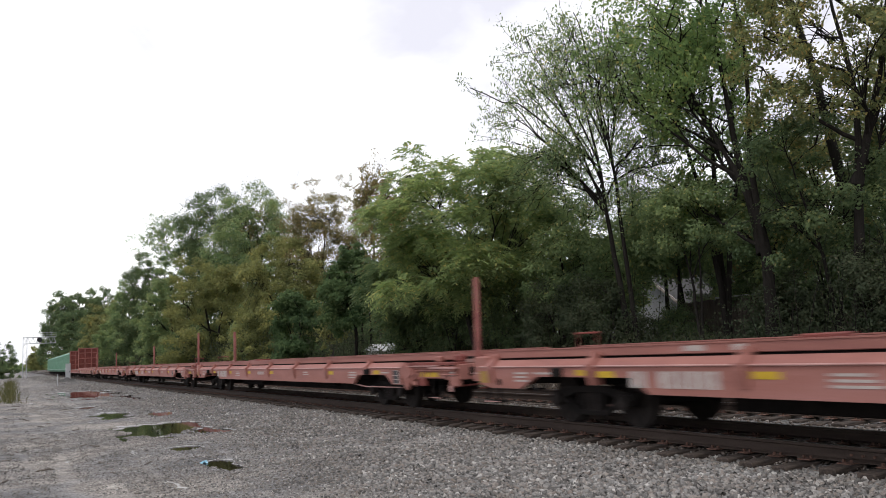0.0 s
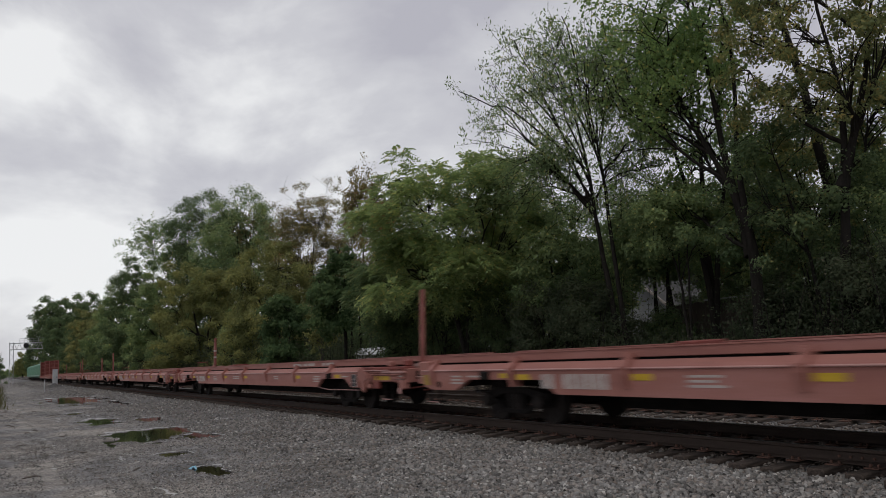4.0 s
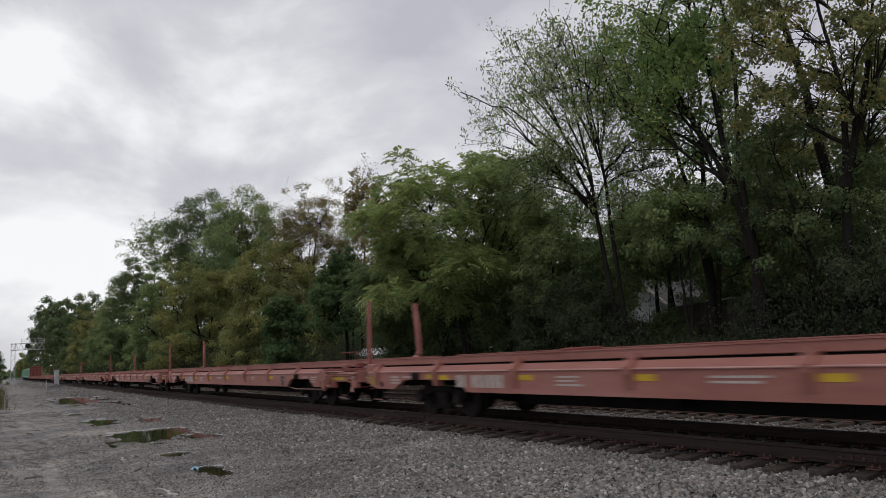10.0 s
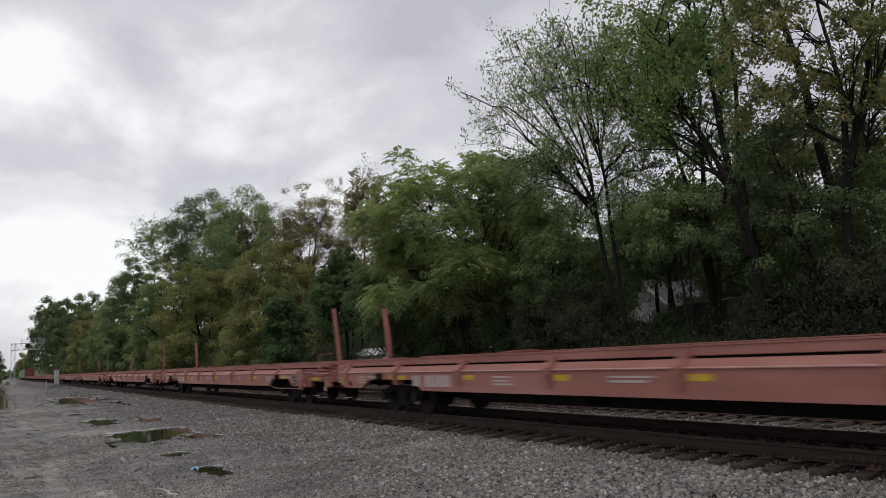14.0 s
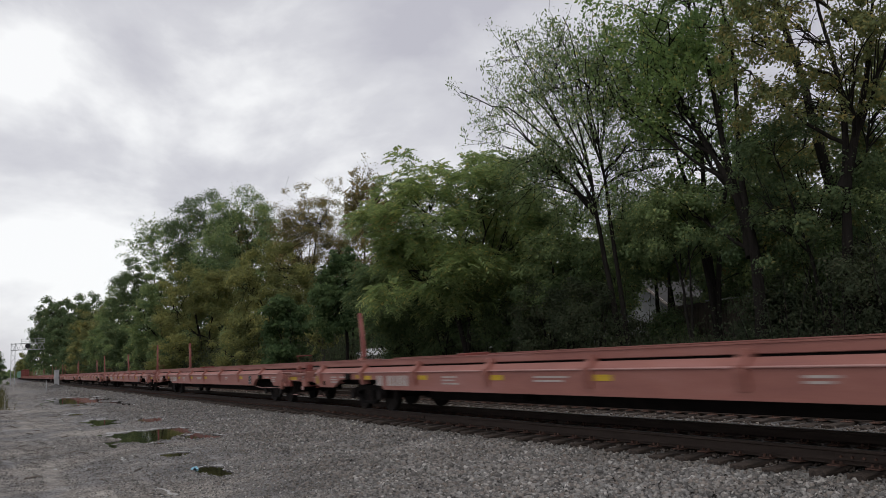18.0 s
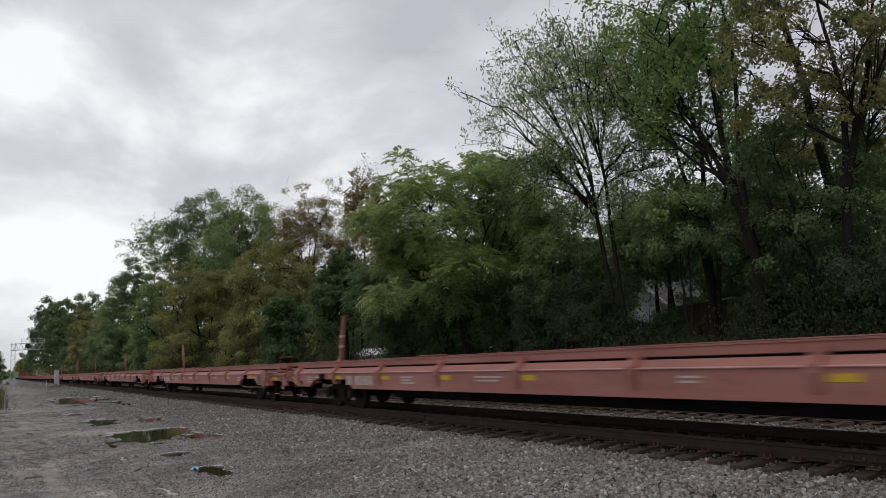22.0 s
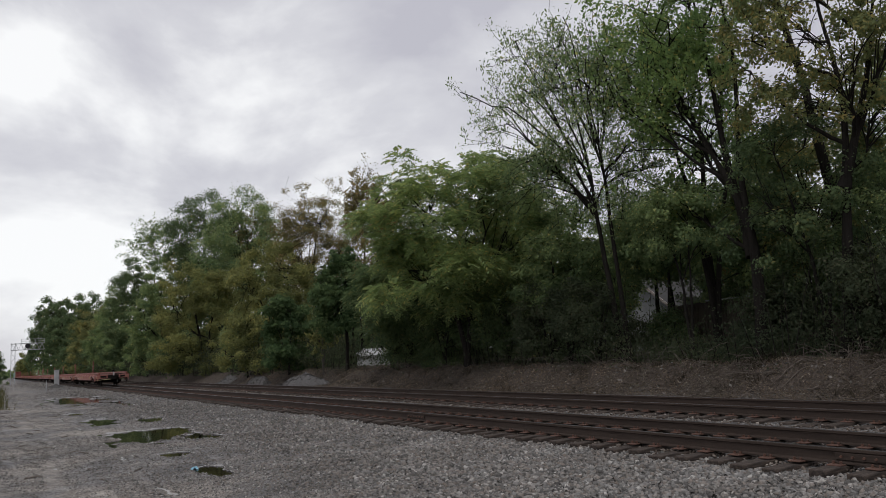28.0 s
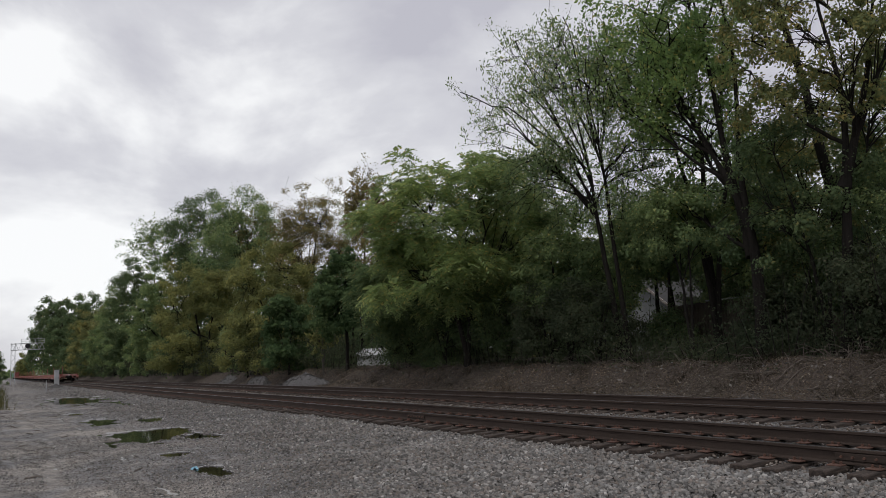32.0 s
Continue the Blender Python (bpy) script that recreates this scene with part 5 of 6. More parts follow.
def build_train():
    models = {}
    for i in range(16):
        key = 0 if i in (1, 5, 10, 11, 12) else 1
        if key not in models:
            models[key] = car = build_flat(key)
        else:
            car = copy_thing(models[key], Matrix())
        CARS.append((i, car))
    for i, car in CARS:
        rear, front = i in REAR_POST, i in FRONT_POST
        if rear:
            stanchion_far(car, {1: -0.42, 2: 0.28, 3: 0.2, 5: 0.3, 6: 0.28, 7: 0.15, 11: -0.2}.get(i, 0.0), i in (1, 11))
        if front:
            stanchion_near(car, {8: -0.4, 4: 0.36, 7: -0.12, 5: -0.3, 6: -0.14, 9: -0.2}.get(i, -0.1))
        for y0, c in ((0.0, -1), (LEN, 1)):
            bm = bmesh.new()
            rod(bm, (-1.50, y0 - c * 0.22, 0.63), (-0.3, y0 + c * 0.12, 0.70), 0.026 if i == 0 else 0.018, n=6)
            part("uncoupling_lever", bm, CREAM if i == 0 and c < 0 else RED_DARK, car)
        y = LEN - 2.8 if i in (10, 11, 12) else 2.05
        bm = bmesh.new()
        for x in (-1.0, -0.55):
            rod(bm, (x, y, 1.16), (x, y, 1.62), 0.01, n=6)
        rod(bm, (-1.04, y, 1.62), (-0.51, y, 1.62), 0.02, n=6)
        part("hand_brake_hoop", bm, RED_DARK, car)
        # flaking white paint on the top rail of two cars
        for y0, y1 in {10: ((6.55, 7.1), (7.2, 7.55), (7.75, 8.55), (4.95, 5.5), (5.6, 5.85)), 11: ((21.1, 21.5), (20.4, 20.6), (5.65, 5.95))}.get(i, ()):
            part("paint_patch", boxed((-1.326, -1.321, y0, y1, 1.255, 1.335)), WHITE, car, "flaking white paint")
        lab = "faded red steel flat car with ribbed side sills"
        if i == 0:
            lab = "last faded red flat car with grey marker device on its coupler"
        elif rear and front:
            lab = "faded red flat car with posts raised at both ends"
        elif rear:
            lab = "faded red flat car with a post raised at its rear"
        elif front:
            lab = "faded red flat car with a straight post at its front"
        tagged(car, lab, "rail car", "flat cars of the train")
        if i == 0:
            bm = boxed((-0.065, 0.065, -0.44, -0.3, 1.04, 1.40), bevel=0.03)
            dev = part("marker_device", bm, CABINET, car, "grey end-of-train marker device")
            part("top_cap", boxed((-0.055, 0.055, -0.43, -0.31, 1.40, 1.43), bevel=0.01), GRIME_AND_SHADE, dev)
            # drum, hood and back plate are added so that turning imitates a flash
            bm = bmesh.new()
            rod(bm, (0, 0, -0.06), (0, 0, 0.06), 0.06, n=16)
            lamp = part("beacon", bm, GRIME_AND_SHADE, dev, "added drum that turns its red lens to flash")
            lamp.location = (0, -0.37, 1.49)
            # glowing disc added to paint the red halo round the lens
            bm = bmesh.new()
            rod(bm, (0, -0.060, 0), (0, -0.068, 0), 0.088, n=18)
            part("reflector", bm, RED_GLOW, lamp, "glowing red disc that paints the lens's halo")
            bm = bmesh.new()
            rod(bm, (0, -0.069, 0), (0, -0.076, 0), 0.055, 0.045, n=14)
            part("red_lens", bm, RED_HOT, lamp, "glowing red lens")
            hood = tube_path([(0, -0.04, 0), (0, -0.10, 0), (0, -0.16, 0)], [0.095, 0.095, 0.095], 18)
            obj("hood", mesh_from("hood", *hood), GRIME_AND_SHADE, lamp, "dark round hood added to hide the lens between flashes")
            bm = bmesh.new()
            rod(bm, (0, -0.042, 0), (0, -0.057, 0), 0.094, n=18)
            part("back_plate", bm, GRIME_AND_SHADE, lamp)
            BEACON.append(lamp)


build_train()


def bulkhead_car():
    car = empty("bulkhead_car")
    n = 20.0
    for s in (-1, 1):
        part("side_sill", boxed((*sorted((s * 1.45, s * 1.3)), 0.2, n - 0.2, 0.62, 1.15), bevel=0.02), RED, car)
        for k in range(12):
            y = 1.0 + k * 1.62
            part("stake_pocket", boxed((*sorted((s * 1.53, s * 1.45)), y - 0.08, y + 0.08, 0.85, 1.12), bevel=0.01), RED, car)
    part("deck", boxed((-1.3, 1.3, 0.2, n - 0.2, 1.08, 1.16)), DECK, car)
    part("center_sill", boxed((-0.36, 0.36, 0.2, n - 0.2, 0.62, 1.07)), GRIME_AND_SHADE, car)
    for y0 in (0.35, n - 0.75):
        bh = part("bulkhead", boxed((-1.35, 1.35, y0 + 0.18, y0 + 0.24, 1.17, 4.2)), RED_DARK, car, "tall red end bulkhead")
        for x in (-1.35, -0.48, 0.4, 1.23):
            part("post", boxed((x, x + 0.14, y0, y0 + 0.4, 1.17, 4.25), bevel=0.015), POST_RED, bh)
        for z in (1.9, 2.7, 3.5, 4.14):
            part("girt", boxed((-1.35, 1.37, y0 + 0.03, y0 + 0.17, z, z + 0.12)), POST_RED, bh)
    for y in (2.4, n - 2.4):
        build_truck(car, y)
    return tagged(car, "red bulkhead flat car with tall end frames", "rail car"), n


def hopper_car():
    car = empty("covered_hopper")
    n = 16.5
    bm = bmesh.new()
    prism(bm, [(-1.5, 1.2), (-1.5, 3.75), (-1.1, 4.1), (1.1, 4.1), (1.5, 3.75), (1.5, 1.2), (0.9, 0.75), (-0.9, 0.75)], "y", 1.1, n - 1.1)
    part("body", bm, GREEN, car)
    for s in (-1, 1):
        part("side_sill", boxed((*sorted((s * 1.58, s * 1.44)), 0.2, n - 0.2, 1.1, 1.35), bevel=0.015), GREEN, car)
        for k in range(12):
            y = 1.3 + k * 1.26
            part("side_post", boxed((*sorted((s * 1.58, s * 1.5)), y - 0.06, y + 0.06, 1.3, 3.75)), GREEN, car)
    part("roof_walk", boxed((-0.35, 0.35, 0.6, n - 0.6, 4.16, 4.22)), GALV, car)
    for y0, y1 in ((0.2, 0.36), (n - 0.36, n - 0.2)):
        part("end_sill", boxed((-1.5, 1.5, y0, y1, 0.85, 1.3), bevel=0.015), GREEN, car)
    for y0 in (0.3, n - 0.45):
        for x in (-1.35, 1.2):
            part("ladder", boxed((x, x + 0.15, y0, y0 + 0.12, 1.3, 4.0)), GREEN, car)
    part("center_sill", boxed((-0.3, 0.3, 0.1, n - 0.1, 0.62, 1.0)), GRIME_AND_SHADE, car)
    for y in (2.0, n - 2.0):
        build_truck(car, y)
    return tagged(car, "pale green covered hopper car with ribbed sides", "rail car", "green hopper cars"), n


LEADERS = []


def build_leaders():
    """The cars ahead of the flat cars: how far their rear ends lie before the last flat car's front coupling."""
    ahead = 0.0
    car, n = bulkhead_car()
    LEADERS.append((ahead, car))
    ahead += n + 0.9
    first = None
    for k in range(5):
        if first is None:
            car, n = hopper_car()
            first = car
        else:
            car = copy_thing(first, Matrix())
        LEADERS.append((ahead, car))
        ahead += n + 0.9


build_leaders()


def build_track(xc, name, label, near):
    root = empty(name, pose(xc, 0, 0))
    prof = [(-0.076, -0.186), (0.076, -0.186), (0.076, -0.172), (0.012, -0.155), (0.010, -0.05), (0.036, -0.038), (0.037, -0.006), (0.028, 0.0),
            (-0.028, 0.0), (-0.037, -0.006), (-0.036, -0.038), (-0.010, -0.05), (-0.012, -0.155), (-0.076, -0.172)]
    for s in (-1, 1):
        bm = bmesh.new()
        prism(bm, [(x + s * 0.755, z) for x, z in prof], "y", -40, 700)
        rl = part("rail", bm, RAIL, root)
        part("running_surface", boxed((s * 0.755 - 0.027, s * 0.755 + 0.027, -40, 700, 0.0005, 0.002)), RAIL_TOP, rl, "polished rail head")
    if near:
        for yj in (5.75, 17.6):
            jb = part("joint_bar", boxed((-0.755 - 0.036, -0.755 - 0.014, yj - 0.46, yj + 0.46, -0.145, -0.055), bevel=0.006), RAIL, root)
            for k in range(6):
                bm = bmesh.new()
                rod(bm, (-0.755 - 0.062, yj - 0.375 + k * 0.15, -0.1), (-0.755 - 0.036, yj - 0.375 + k * 0.15, -0.1), 0.017, n=6)
                part("bolt", bm, PLATE, jb)
    bm = boxed((-1.38, 1.38, -0.115, 0.115, -0.38, -0.203), bevel=0.012)
    tie_me = bpy.data.meshes.new("tie")
    bm.to_mesh(tie_me)
    bm.free()
    bm = boxed((-0.19, 0.19, -0.095, 0.095, -0.203, -0.186), bevel=0.004)
    for dx in (-0.1, 0.1):
        for dy in (-0.05, 0.05):
            box(bm, dx - 0.014, dx + 0.014, dy - 0.012, dy + 0.012, -0.187, -0.150)
    plate_me = bpy.data.meshes.new("tie_plate")
    bm.to_mesh(plate_me)
    bm.free()
    r = random.Random(5 if near else 6)
    vs, fs, o = [], [], 0
    vp, fp, op = [], [], 0

    def raw(me):
        v = np.empty(len(me.vertices) * 3, np.float32)
        me.vertices.foreach_get("co", v)
        me.calc_loop_triangles()
        f = np.empty(len(me.loop_triangles) * 3, np.int32)
        me.loop_triangles.foreach_get("vertices", f)
        return v.reshape(-1, 3), f.reshape(-1, 3)

    tv, tf = raw(tie_me)
    far_plate = bpy.data.meshes.new("far_plate")
    bm = boxed((-0.19, 0.19, -0.095, 0.095, -0.203, -0.184))
    bm.to_mesh(far_plate)
    bm.free()
    pv, pf = raw(far_plate)
    single = 130 if near else 110
    for k in range(520):
        y = 1.6 + k * 0.508 + r.uniform(-0.035, 0.035)
        dx, turn, dz = r.uniform(-0.11, 0.09), r.uniform(-1.8, 1.8), r.uniform(-0.03, 0.004)
        if k < single:
            ob = obj("tie", tie_me, TIE, root)
            ob.matrix_basis = pose(dx, y, dz, 0, 0, turn)
            for s in (-1, 1):
                pl = obj("tie_plate", plate_me, PLATE, root)
                pl.matrix_basis = pose(s * 0.755, y, 0.0)
        else:
            vs.append(tv + np.array([dx, y, dz], np.float32))
            fs.append(tf + o)
            o += len(tv)
            for s in (-1, 1):
                vp.append(pv + np.array([s * 0.755, y, 0], np.float32))
                fp.append(pf + op)
                op += len(pv)
    tagged(obj("far_ties", mesh_from("far_ties", np.concatenate(vs), np.concatenate(fs)), TIE, root), kind="stuff")
    tagged(obj("far_tie_plates", mesh_from("far_tie_plates", np.concatenate(vp), np.concatenate(fp)), PLATE, root), kind="stuff")
    tagged(root, label, "railway track", kind="structure")


build_track(X_TRACK, "near_track", "rusty brown rails spiked to weathered wooden ties", True)
build_track(14.17, "far_track", "rusty brown rails of a second track on wooden ties", False)


def build_stones():
    """Loose angular stones over the ballast: worn blocks close by, coarser shapes further off."""
    r = np.random.RandomState(9)
    octa = np.array([[1, 0, 0], [-1, 0, 0], [0, 1, 0], [0, -1, 0], [0, 0, 1], [0, 0, -1]], float)
    octa_f = np.array([[0, 2, 4], [2, 1, 4], [1, 3, 4], [3, 0, 4], [2, 0, 5], [1, 2, 5], [3, 1, 5], [0, 3, 5]])
    block = np.array([[x, y, z] for z in (-1, 1) for x, y in ((-1, -1), (1, -1), (1, 1), (-1, 1))], float) * 0.72
    block_f = np.array([[4, 5, 6, 7], [0, 1, 5, 4], [1, 2, 6, 5], [2, 3, 7, 6], [3, 0, 4, 7]])

    def strew(fields, base, faces, flat):
        p = np.concatenate([np.stack([r.uniform(x0, x1, n), r.uniform(y0, y1, n)], -1) for x0, x1, y0, y1, n in fields])
        z = height(p[:, 0], p[:, 1])
        keep = (z > -0.328) & ((p[:, 0] > 3.4) | (r.uniform(size=len(p)) < 0.95))
        p, z = p[keep], z[keep]
        n = len(p)
        sz = (0.013 + 0.024 * r.uniform(0, 1, n) ** 1.5) * (0.5 + 0.62 * smooth(2.6, 6.0, p[:, 0])) * (1 + 1.1 * smooth(16, 70, p[:, 1]) + 2.2 * smooth(80, 180, p[:, 1]))
        q, _ = np.linalg.qr(r.normal(size=(n, 3, 3)) + flat * 2.2 * np.eye(3))
        k = len(base)
        jit = base[None] * r.uniform(0.65, 1.2, (n, k, 1)) * r.uniform(0.7, 1.25, (n, 1, 3)) * np.array([1, 1, 1 - 0.35 * flat]) + r.normal(size=(n, k, 3)) * 0.13
        a = r.uniform(0, 6.283, n)
        yaw = np.zeros((n, 3, 3))
        yaw[:, 0, 0] = yaw[:, 1, 1] = np.cos(a)
        yaw[:, 0, 1], yaw[:, 1, 0], yaw[:, 2, 2] = -np.sin(a), np.sin(a), 1
        v = np.einsum("nij,nkj->nki", q @ yaw, jit) * sz[:, None, None]
        v += np.stack([p[:, 0], p[:, 1], z + sz * 0.3], -1)[:, None, :]
        return v.reshape(-1, 3), (faces[None] + (np.arange(n) * k)[:, None, None]).reshape(-1, faces.shape[1])

    near = strew(((3.5, 8.9, 3.5, 9, 19000), (1.5, 8.9, 9, 14, 20000), (-0.5, 8.9, 14, 24, 19000), (-0.5, 3.6, 12, 24, 9000)), block, block_f, 1.0)
    tagged(obj("ballast", mesh_from("ballast", *near), STONE), "loose grey crushed stone beside the rails", "gravel", kind="stuff")
    far = strew(((-0.5, 8.9, 24, 42, 14000), (-0.5, 8.9, 42, 90, 10000), (-2.0, 8.9, 90, 230, 6000)), octa, octa_f, 0.6)
    tagged(obj("far_ballast", mesh_from("far_ballast", *far), STONE), "crushed stone along the gravel road further off", "gravel", kind="stuff")
    rusty = strew(((8.7, 9.4, 4, 30, 3500), (9.4, 11.1, 4, 20, 3000), (11.0, 13.2, 5, 25, 5000), (11.0, 13.2, 25, 60, 2500), (13.0, 17.6, 7, 30, 4500)), octa, octa_f, 0.8)
    tagged(obj("stained_ballast", mesh_from("stained_ballast", *rusty), STONE_BROWN), "rust-stained crushed stone between the rails", "gravel", kind="stuff")


build_stones()


def litter():
    """Dead sticks, leaves and weeds on the bank, rubble heaps, grass by the road, a scrap of litter."""
    r = np.random.RandomState(31)
    pieces = []
    for k in range(460):
        x, y = r.uniform(17.7, 20.6), 8 + 55 * r.uniform() ** 1.6
        a, n, up = r.uniform(0, 6.28), r.uniform(0.2, 1.3), r.uniform(-0.05, 0.25)
        p0 = np.array([x, y])
        pts = []
        for t in np.linspace(0, 1, 5):
            q = p0 + np.array([np.cos(a + t * 0.2), np.sin(a + t * 0.2)]) * n * t
            z = float(height(q[:1], q[1:])[0]) + 0.02 + up * n * np.sin(t * 2.4) * 0.6
            pts.append([q[0], q[1], z])
        r0 = 0.004 + 0.02 * r.uniform() ** 4
        pieces.append(tube_path(pts, np.linspace(r0, r0 * 0.35, 5), 5))
    for k in range(20):
        # low tangles of dead brush
        x, y = r.uniform(18.2, 20.4), 9 + 34 * r.uniform()
        z = float(height(np.array([x]), np.array([y]))[0])
        wide = r.uniform(0.25, 0.7)
        for _ in range(16):
            q = np.array([x, y, z]) + r.normal(size=3) * wide * np.array([0.6, 0.8, 0.0])
            d = r.normal(size=3) * wide * np.array([0.7, 0.9, 0.35])
            bow = np.array([0, 0, abs(r.normal()) * wide * 0.55])
            pieces.append(tube_path([q, q + d * 0.5 + bow, q + d + bow * 0.9, q + d * 1.5 + bow * 0.2], [0.008, 0.007, 0.006, 0.003], 4))
    for k in range(80):
        x, y = r.uniform(18.6, 21.0), 9 + 40 * r.uniform()
        z = float(height(np.array([x]), np.array([y]))[0])
        h = r.uniform(0.2, 0.9)
        d = r.normal(size=2) * 0.5 * h
        pieces.append(tube_path([[x, y, z], [x + d[0] * 0.4, y + d[1] * 0.4, z + h * 0.6], [x + d[0], y + d[1], z + h]], [0.009, 0.007, 0.003], 4))
    for k in range(60):
        x, y = r.uniform(-0.3, 2.4), 14 + 40 * r.uniform() ** 1.3
        a, n = r.normal(1.45, 0.35), r.uniform(0.1, 0.6)
        q = np.array([[x + np.cos(a) * n * t, y + np.sin(a) * n * t] for t in (0, 0.5, 1)])
        z = height(q[:, 0], q[:, 1]) + 0.015
        pieces.append(tube_path(np.column_stack([q, z]), [0.012, 0.015, 0.006], 4))
    for k in range(46):
        # broken branches, some forked
        x, y = r.uniform(18.0, 20.3), 9 + 42 * r.uniform() ** 1.3
        a, n = r.uniform(0, 3.14), r.uniform(0.7, 2.0)
        tt = np.linspace(0, 1, 6)
        q = np.stack([x + np.cos(a) * n * tt * 0.6, y + np.sin(a) * n * tt], -1) + r.normal(size=(6, 2)) * 0.03
        z = height(q[:, 0], q[:, 1]) + 0.05 + 0.1 * r.uniform() * tt
        r0 = r.uniform(0.009, 0.026)
        pieces.append(tube_path(np.column_stack([q, z]), np.linspace(r0, r0 * 0.4, 6), 6))
        d = np.array([r.normal() * 0.4, r.normal() * 0.4, 0.15])
        o = np.array([*q[3], z[3]])
        pieces.append(tube_path([o, o + d * 0.5, o + d], [r0 * 0.5, r0 * 0.4, r0 * 0.2], 5))
    tagged(obj("dead_sticks", mesh_from("dead_sticks", *joined(pieces)), TWIG), "dead sticks and dry stems scattered over the bank", "sticks", kind="stuff")
    n = 72000
    p = np.stack([r.uniform(17.6, 21.5, n), 6 + 60 * r.uniform(0, 1, n) ** 1.5], -1)
    c = np.stack([p[:, 0], p[:, 1], height(p[:, 0], p[:, 1]) + 0.035 * r.uniform(size=n)], -1)
    v, f = leaf_cards(c, 0.6, 0.058, r, 0.5, 0.32, 3)
    tagged(obj("leaf_litter", mesh_from("leaf_litter", v, f), LITTER), "dry brown leaf litter lying on the bank", "leaf litter", kind="stuff")
    # dead grass tufts on the bank
    blades = []
    for k in range(70):
        x, y, m = r.uniform(17.9, 20.6), 9 + 42 * r.uniform() ** 1.2, 60
        g = r.normal(size=(m, 2)) * 0.16
        h = r.uniform(0.12, 0.42, (m, 1)) * r.uniform(0.6, 1.2)
        root = np.column_stack([x + g[:, 0], y + g[:, 1], height(x + g[:, 0], y + g[:, 1])])
        tip = root + np.column_stack([g * 1.6 + r.normal(size=(m, 2)) * 0.07, h])
        w = unit(r.normal(size=(m, 3)) * np.array([1, 1, 0])) * 0.006
        blades.append(np.stack([root - w, root + w, tip], 1).reshape(-1, 3))
    v = np.concatenate(blades)
    tagged(obj("dead_grass", mesh_from("dead_grass", v, np.arange(len(v)).reshape(-1, 3)), DEAD_GRASS), "tufts of dead brown grass on the bank", "grass", kind="stuff")
    # pale chips of stone and wood
    m = 900
    q = np.stack([r.uniform(17.7, 20.6, m), 8 + 44 * r.uniform(0, 1, m) ** 1.3], -1)
    c = np.column_stack([q, height(q[:, 0], q[:, 1]) + 0.03])
    v, f = leaf_cards(c, 0.3, 0.06 + 0.1 * r.uniform(0, 1, (m, 1)) ** 4, r, 0.5, 0.4)
    tagged(obj("chips", mesh_from("chips", v, f), STONE), "pale chips of stone and wood on the bank", "rubble", kind="stuff")
    # grass and weeds at the edge of the gravel road
    n = 1500
    gx, gy = r.normal(0.0, 0.35, n) - 0.15, 48 + 90 * r.uniform(0, 1, n) ** 1.2
    h = r.uniform(0.1, 0.4, n) * (1 + 1.2 * (np.sin(gy * 0.6) > 0.5))
    z = height(gx, gy)
    a = r.uniform(0, 6.28, n)
    b0 = np.stack([gx - 0.02 * np.cos(a), gy - 0.02 * np.sin(a), z], -1)
    b1 = np.stack([gx + 0.02 * np.cos(a), gy + 0.02 * np.sin(a), z], -1)
    tip = np.stack([gx + 0.3 * h * r.normal(size=n), gy + 0.3 * h * r.normal(size=n), z + h], -1)
    v = np.stack([b0, b1, tip], 1).reshape(-1, 3)
    tagged(obj("grass", mesh_from("grass", v, np.arange(3 * n).reshape(-1, 3)), GRASS), "rough dry grass at the edge of the gravel road", "grass", kind="stuff")
    for (x, y, rx, ry, h, k) in ((18.4, 51.5, 0.95, 5.5, 0.95, 1), (18.6, 72.0, 0.9, 5.0, 0.75, 2), (18.2, 62.0, 0.8, 3.6, 0.7, 3), (6.5, 115.0, 0.9, 3.0, 0.5, 4)):
        u = np.linspace(-1.2, 1.2, 40)
        w = np.linspace(-1.2, 1.2, 60)
        gu, gw = np.meshgrid(u, w)
        d = np.sqrt(gu ** 2 + gw ** 2) + 0.15 * wave(gu * 3, gw * 5, 1.5, 20 + k)
        gz = h * np.clip(1 - d, -0.3, 1) ** 1.0 + 0.05 * wave(gu * rx, gw * ry, 6, 30 + k)
        vv = np.stack([x + gu * rx, y + gw * ry, -0.28 + gz], -1).reshape(-1, 3)
        i = (np.arange(59)[:, None] * 40 + np.arange(39)[None, :]).reshape(-1)
        ob = obj("stone_heap", mesh_from("stone_heap", vv, np.stack([i, i + 1, i + 41, i + 40], -1)), HEAP)
        k2 = 1400
        pu, pw = r.uniform(-1, 1, k2), r.uniform(-1, 1, k2)
        iu, iw = ((pu + 1.2) / 2.4 * 39).astype(int), ((pw + 1.2) / 2.4 * 59).astype(int)
        top = vv.reshape(60, 40, 3)[iw, iu]
        vv2, ff2 = leaf_cards(top + np.array([0, 0, 0.01]), 0.4, 0.1, r)
        part_stones = obj("loose_stone", mesh_from("loose_stone", vv2, ff2), HEAP, ob)
        tagged(part_stones, kind="stuff")
        tagged(ob, "heap of grey crushed stone beside the tracks", "stone heap")
    bm = bmesh.new()
    bmesh.ops.create_grid(bm, x_segments=4, y_segments=4, size=0.07)
    for vtx in bm.verts:
        vtx.co.z += random.uniform(0, 0.05)
    bmesh.ops.solidify(bm, geom=bm.faces[:], thickness=0.004)
    ob = part("litter_scrap", bm, BLUE, None)
    ob.location = (3.02, 14.45, -0.325)
    tagged(ob, "crumpled pale blue plastic scrap by a puddle", "litter")


litter()


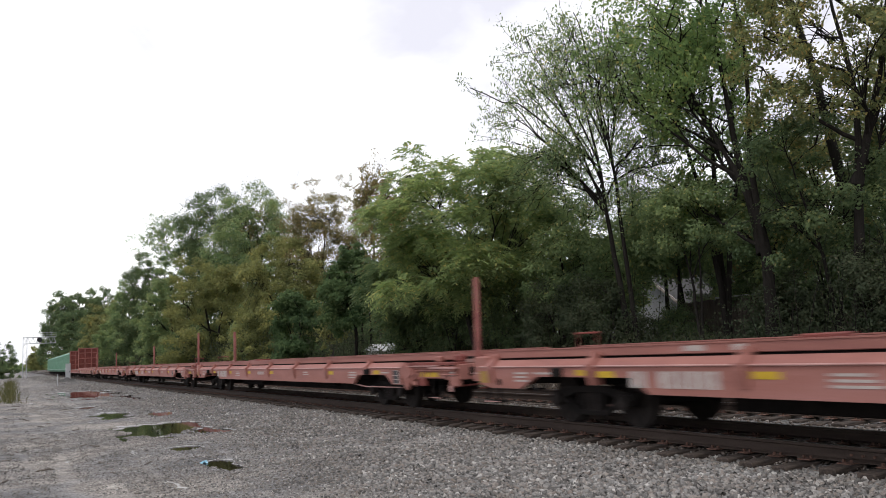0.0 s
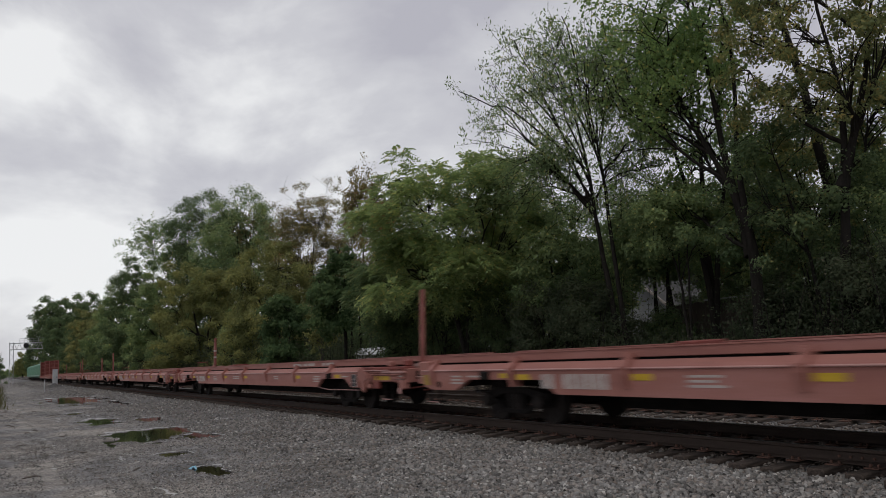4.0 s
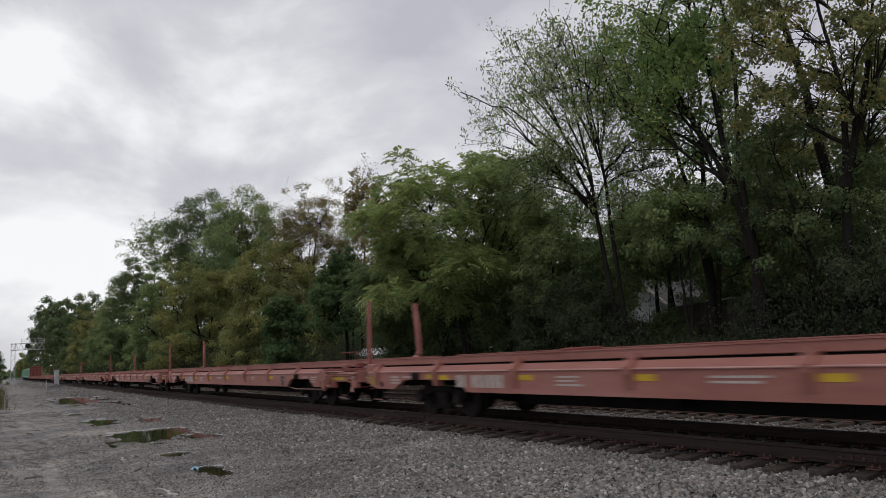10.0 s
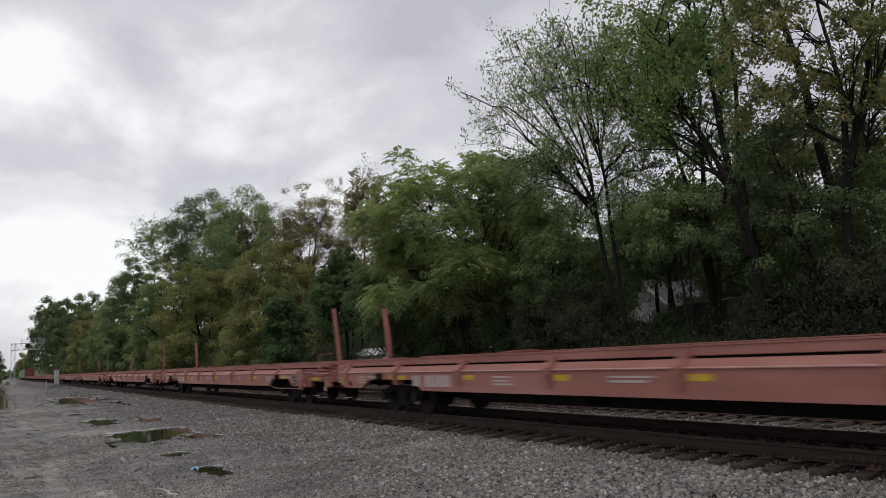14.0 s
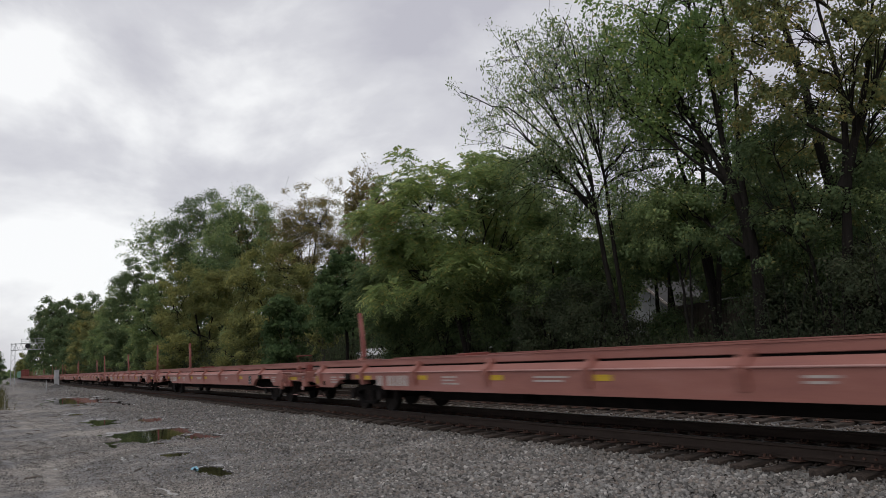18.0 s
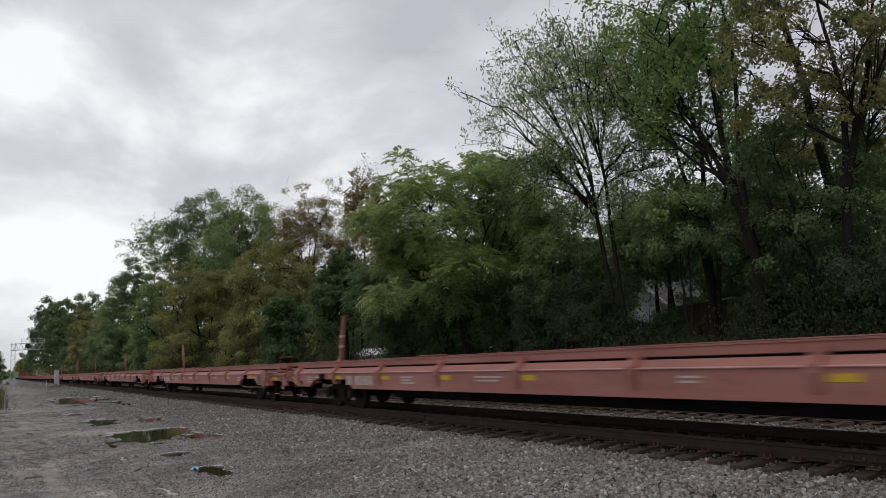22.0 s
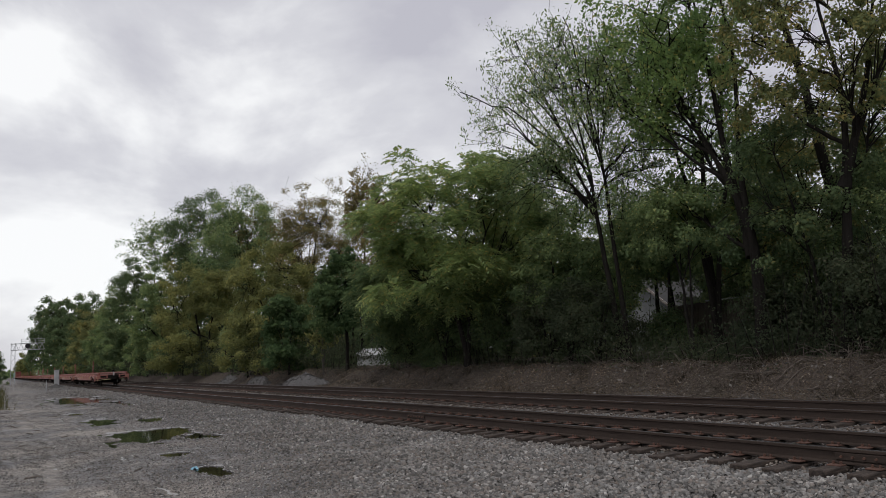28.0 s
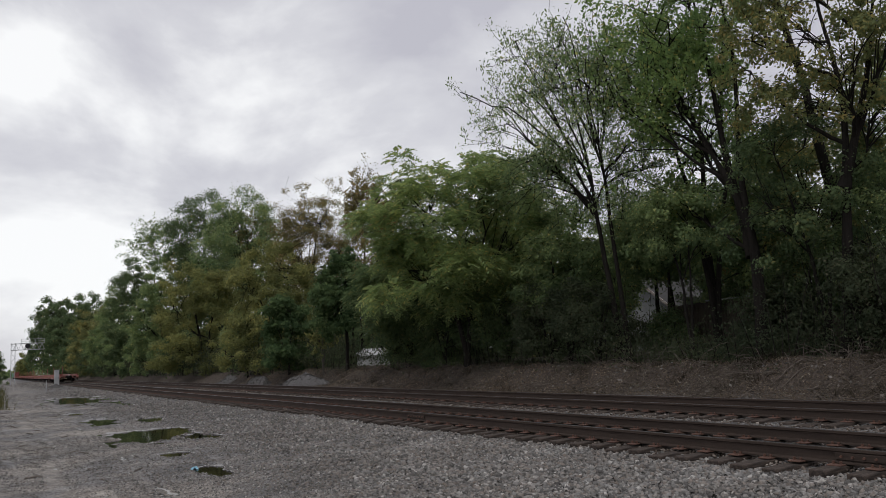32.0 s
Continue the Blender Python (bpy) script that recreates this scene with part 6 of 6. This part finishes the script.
def motions():
    """The train rolls away along the track; wheels turn while they pass the camera."""
    moving = [(car, lambda t, i=i: car_y(i, t)) for i, car in CARS]
    moving += [(car, lambda t, d=d: car_y(15, t) + PITCH + d) for d, car in LEADERS]
    for car, at in moving:
        walk(car, [(t, pose(X_TRACK, at(t), 0)) for t in (0.0, 16.0, 32.0)])
        for w in car.children_recursive:
            if not w.name.startswith("wheelset"):
                continue
            p = w.location.copy()
            t0 = (-2.0 - p.y - at(0.0)) / SPEED
            t1 = (32.0 - p.y - at(0.0)) / SPEED
            ts = sorted({0.0, 32.0} | {k / FPS for k in range(int(max(0, t0) * FPS), int(min(32, max(0, t1)) * FPS) + 1)})
            rows = []
            for t in ts:
                u = min(max(t, t0), t1)
                rows.append((t, pose(p.x, p.y, p.z, -math.degrees(SPEED * u / 0.42) % 360)))
            walk(w, rows)
    # the added beacon drum turns once in a second and a half, to imitate flashing
    for lamp in BEACON:
        p = lamp.location.copy()
        ts = [0.0] + [20.4 + 0.3 * k for k in range(39)] + [32.0]
        walk(lamp, [(t, pose(p.x, p.y, p.z, 0, 0, (240.0 * (max(t, 20.4) - 24.0)) % 360)) for t in ts])


motions()
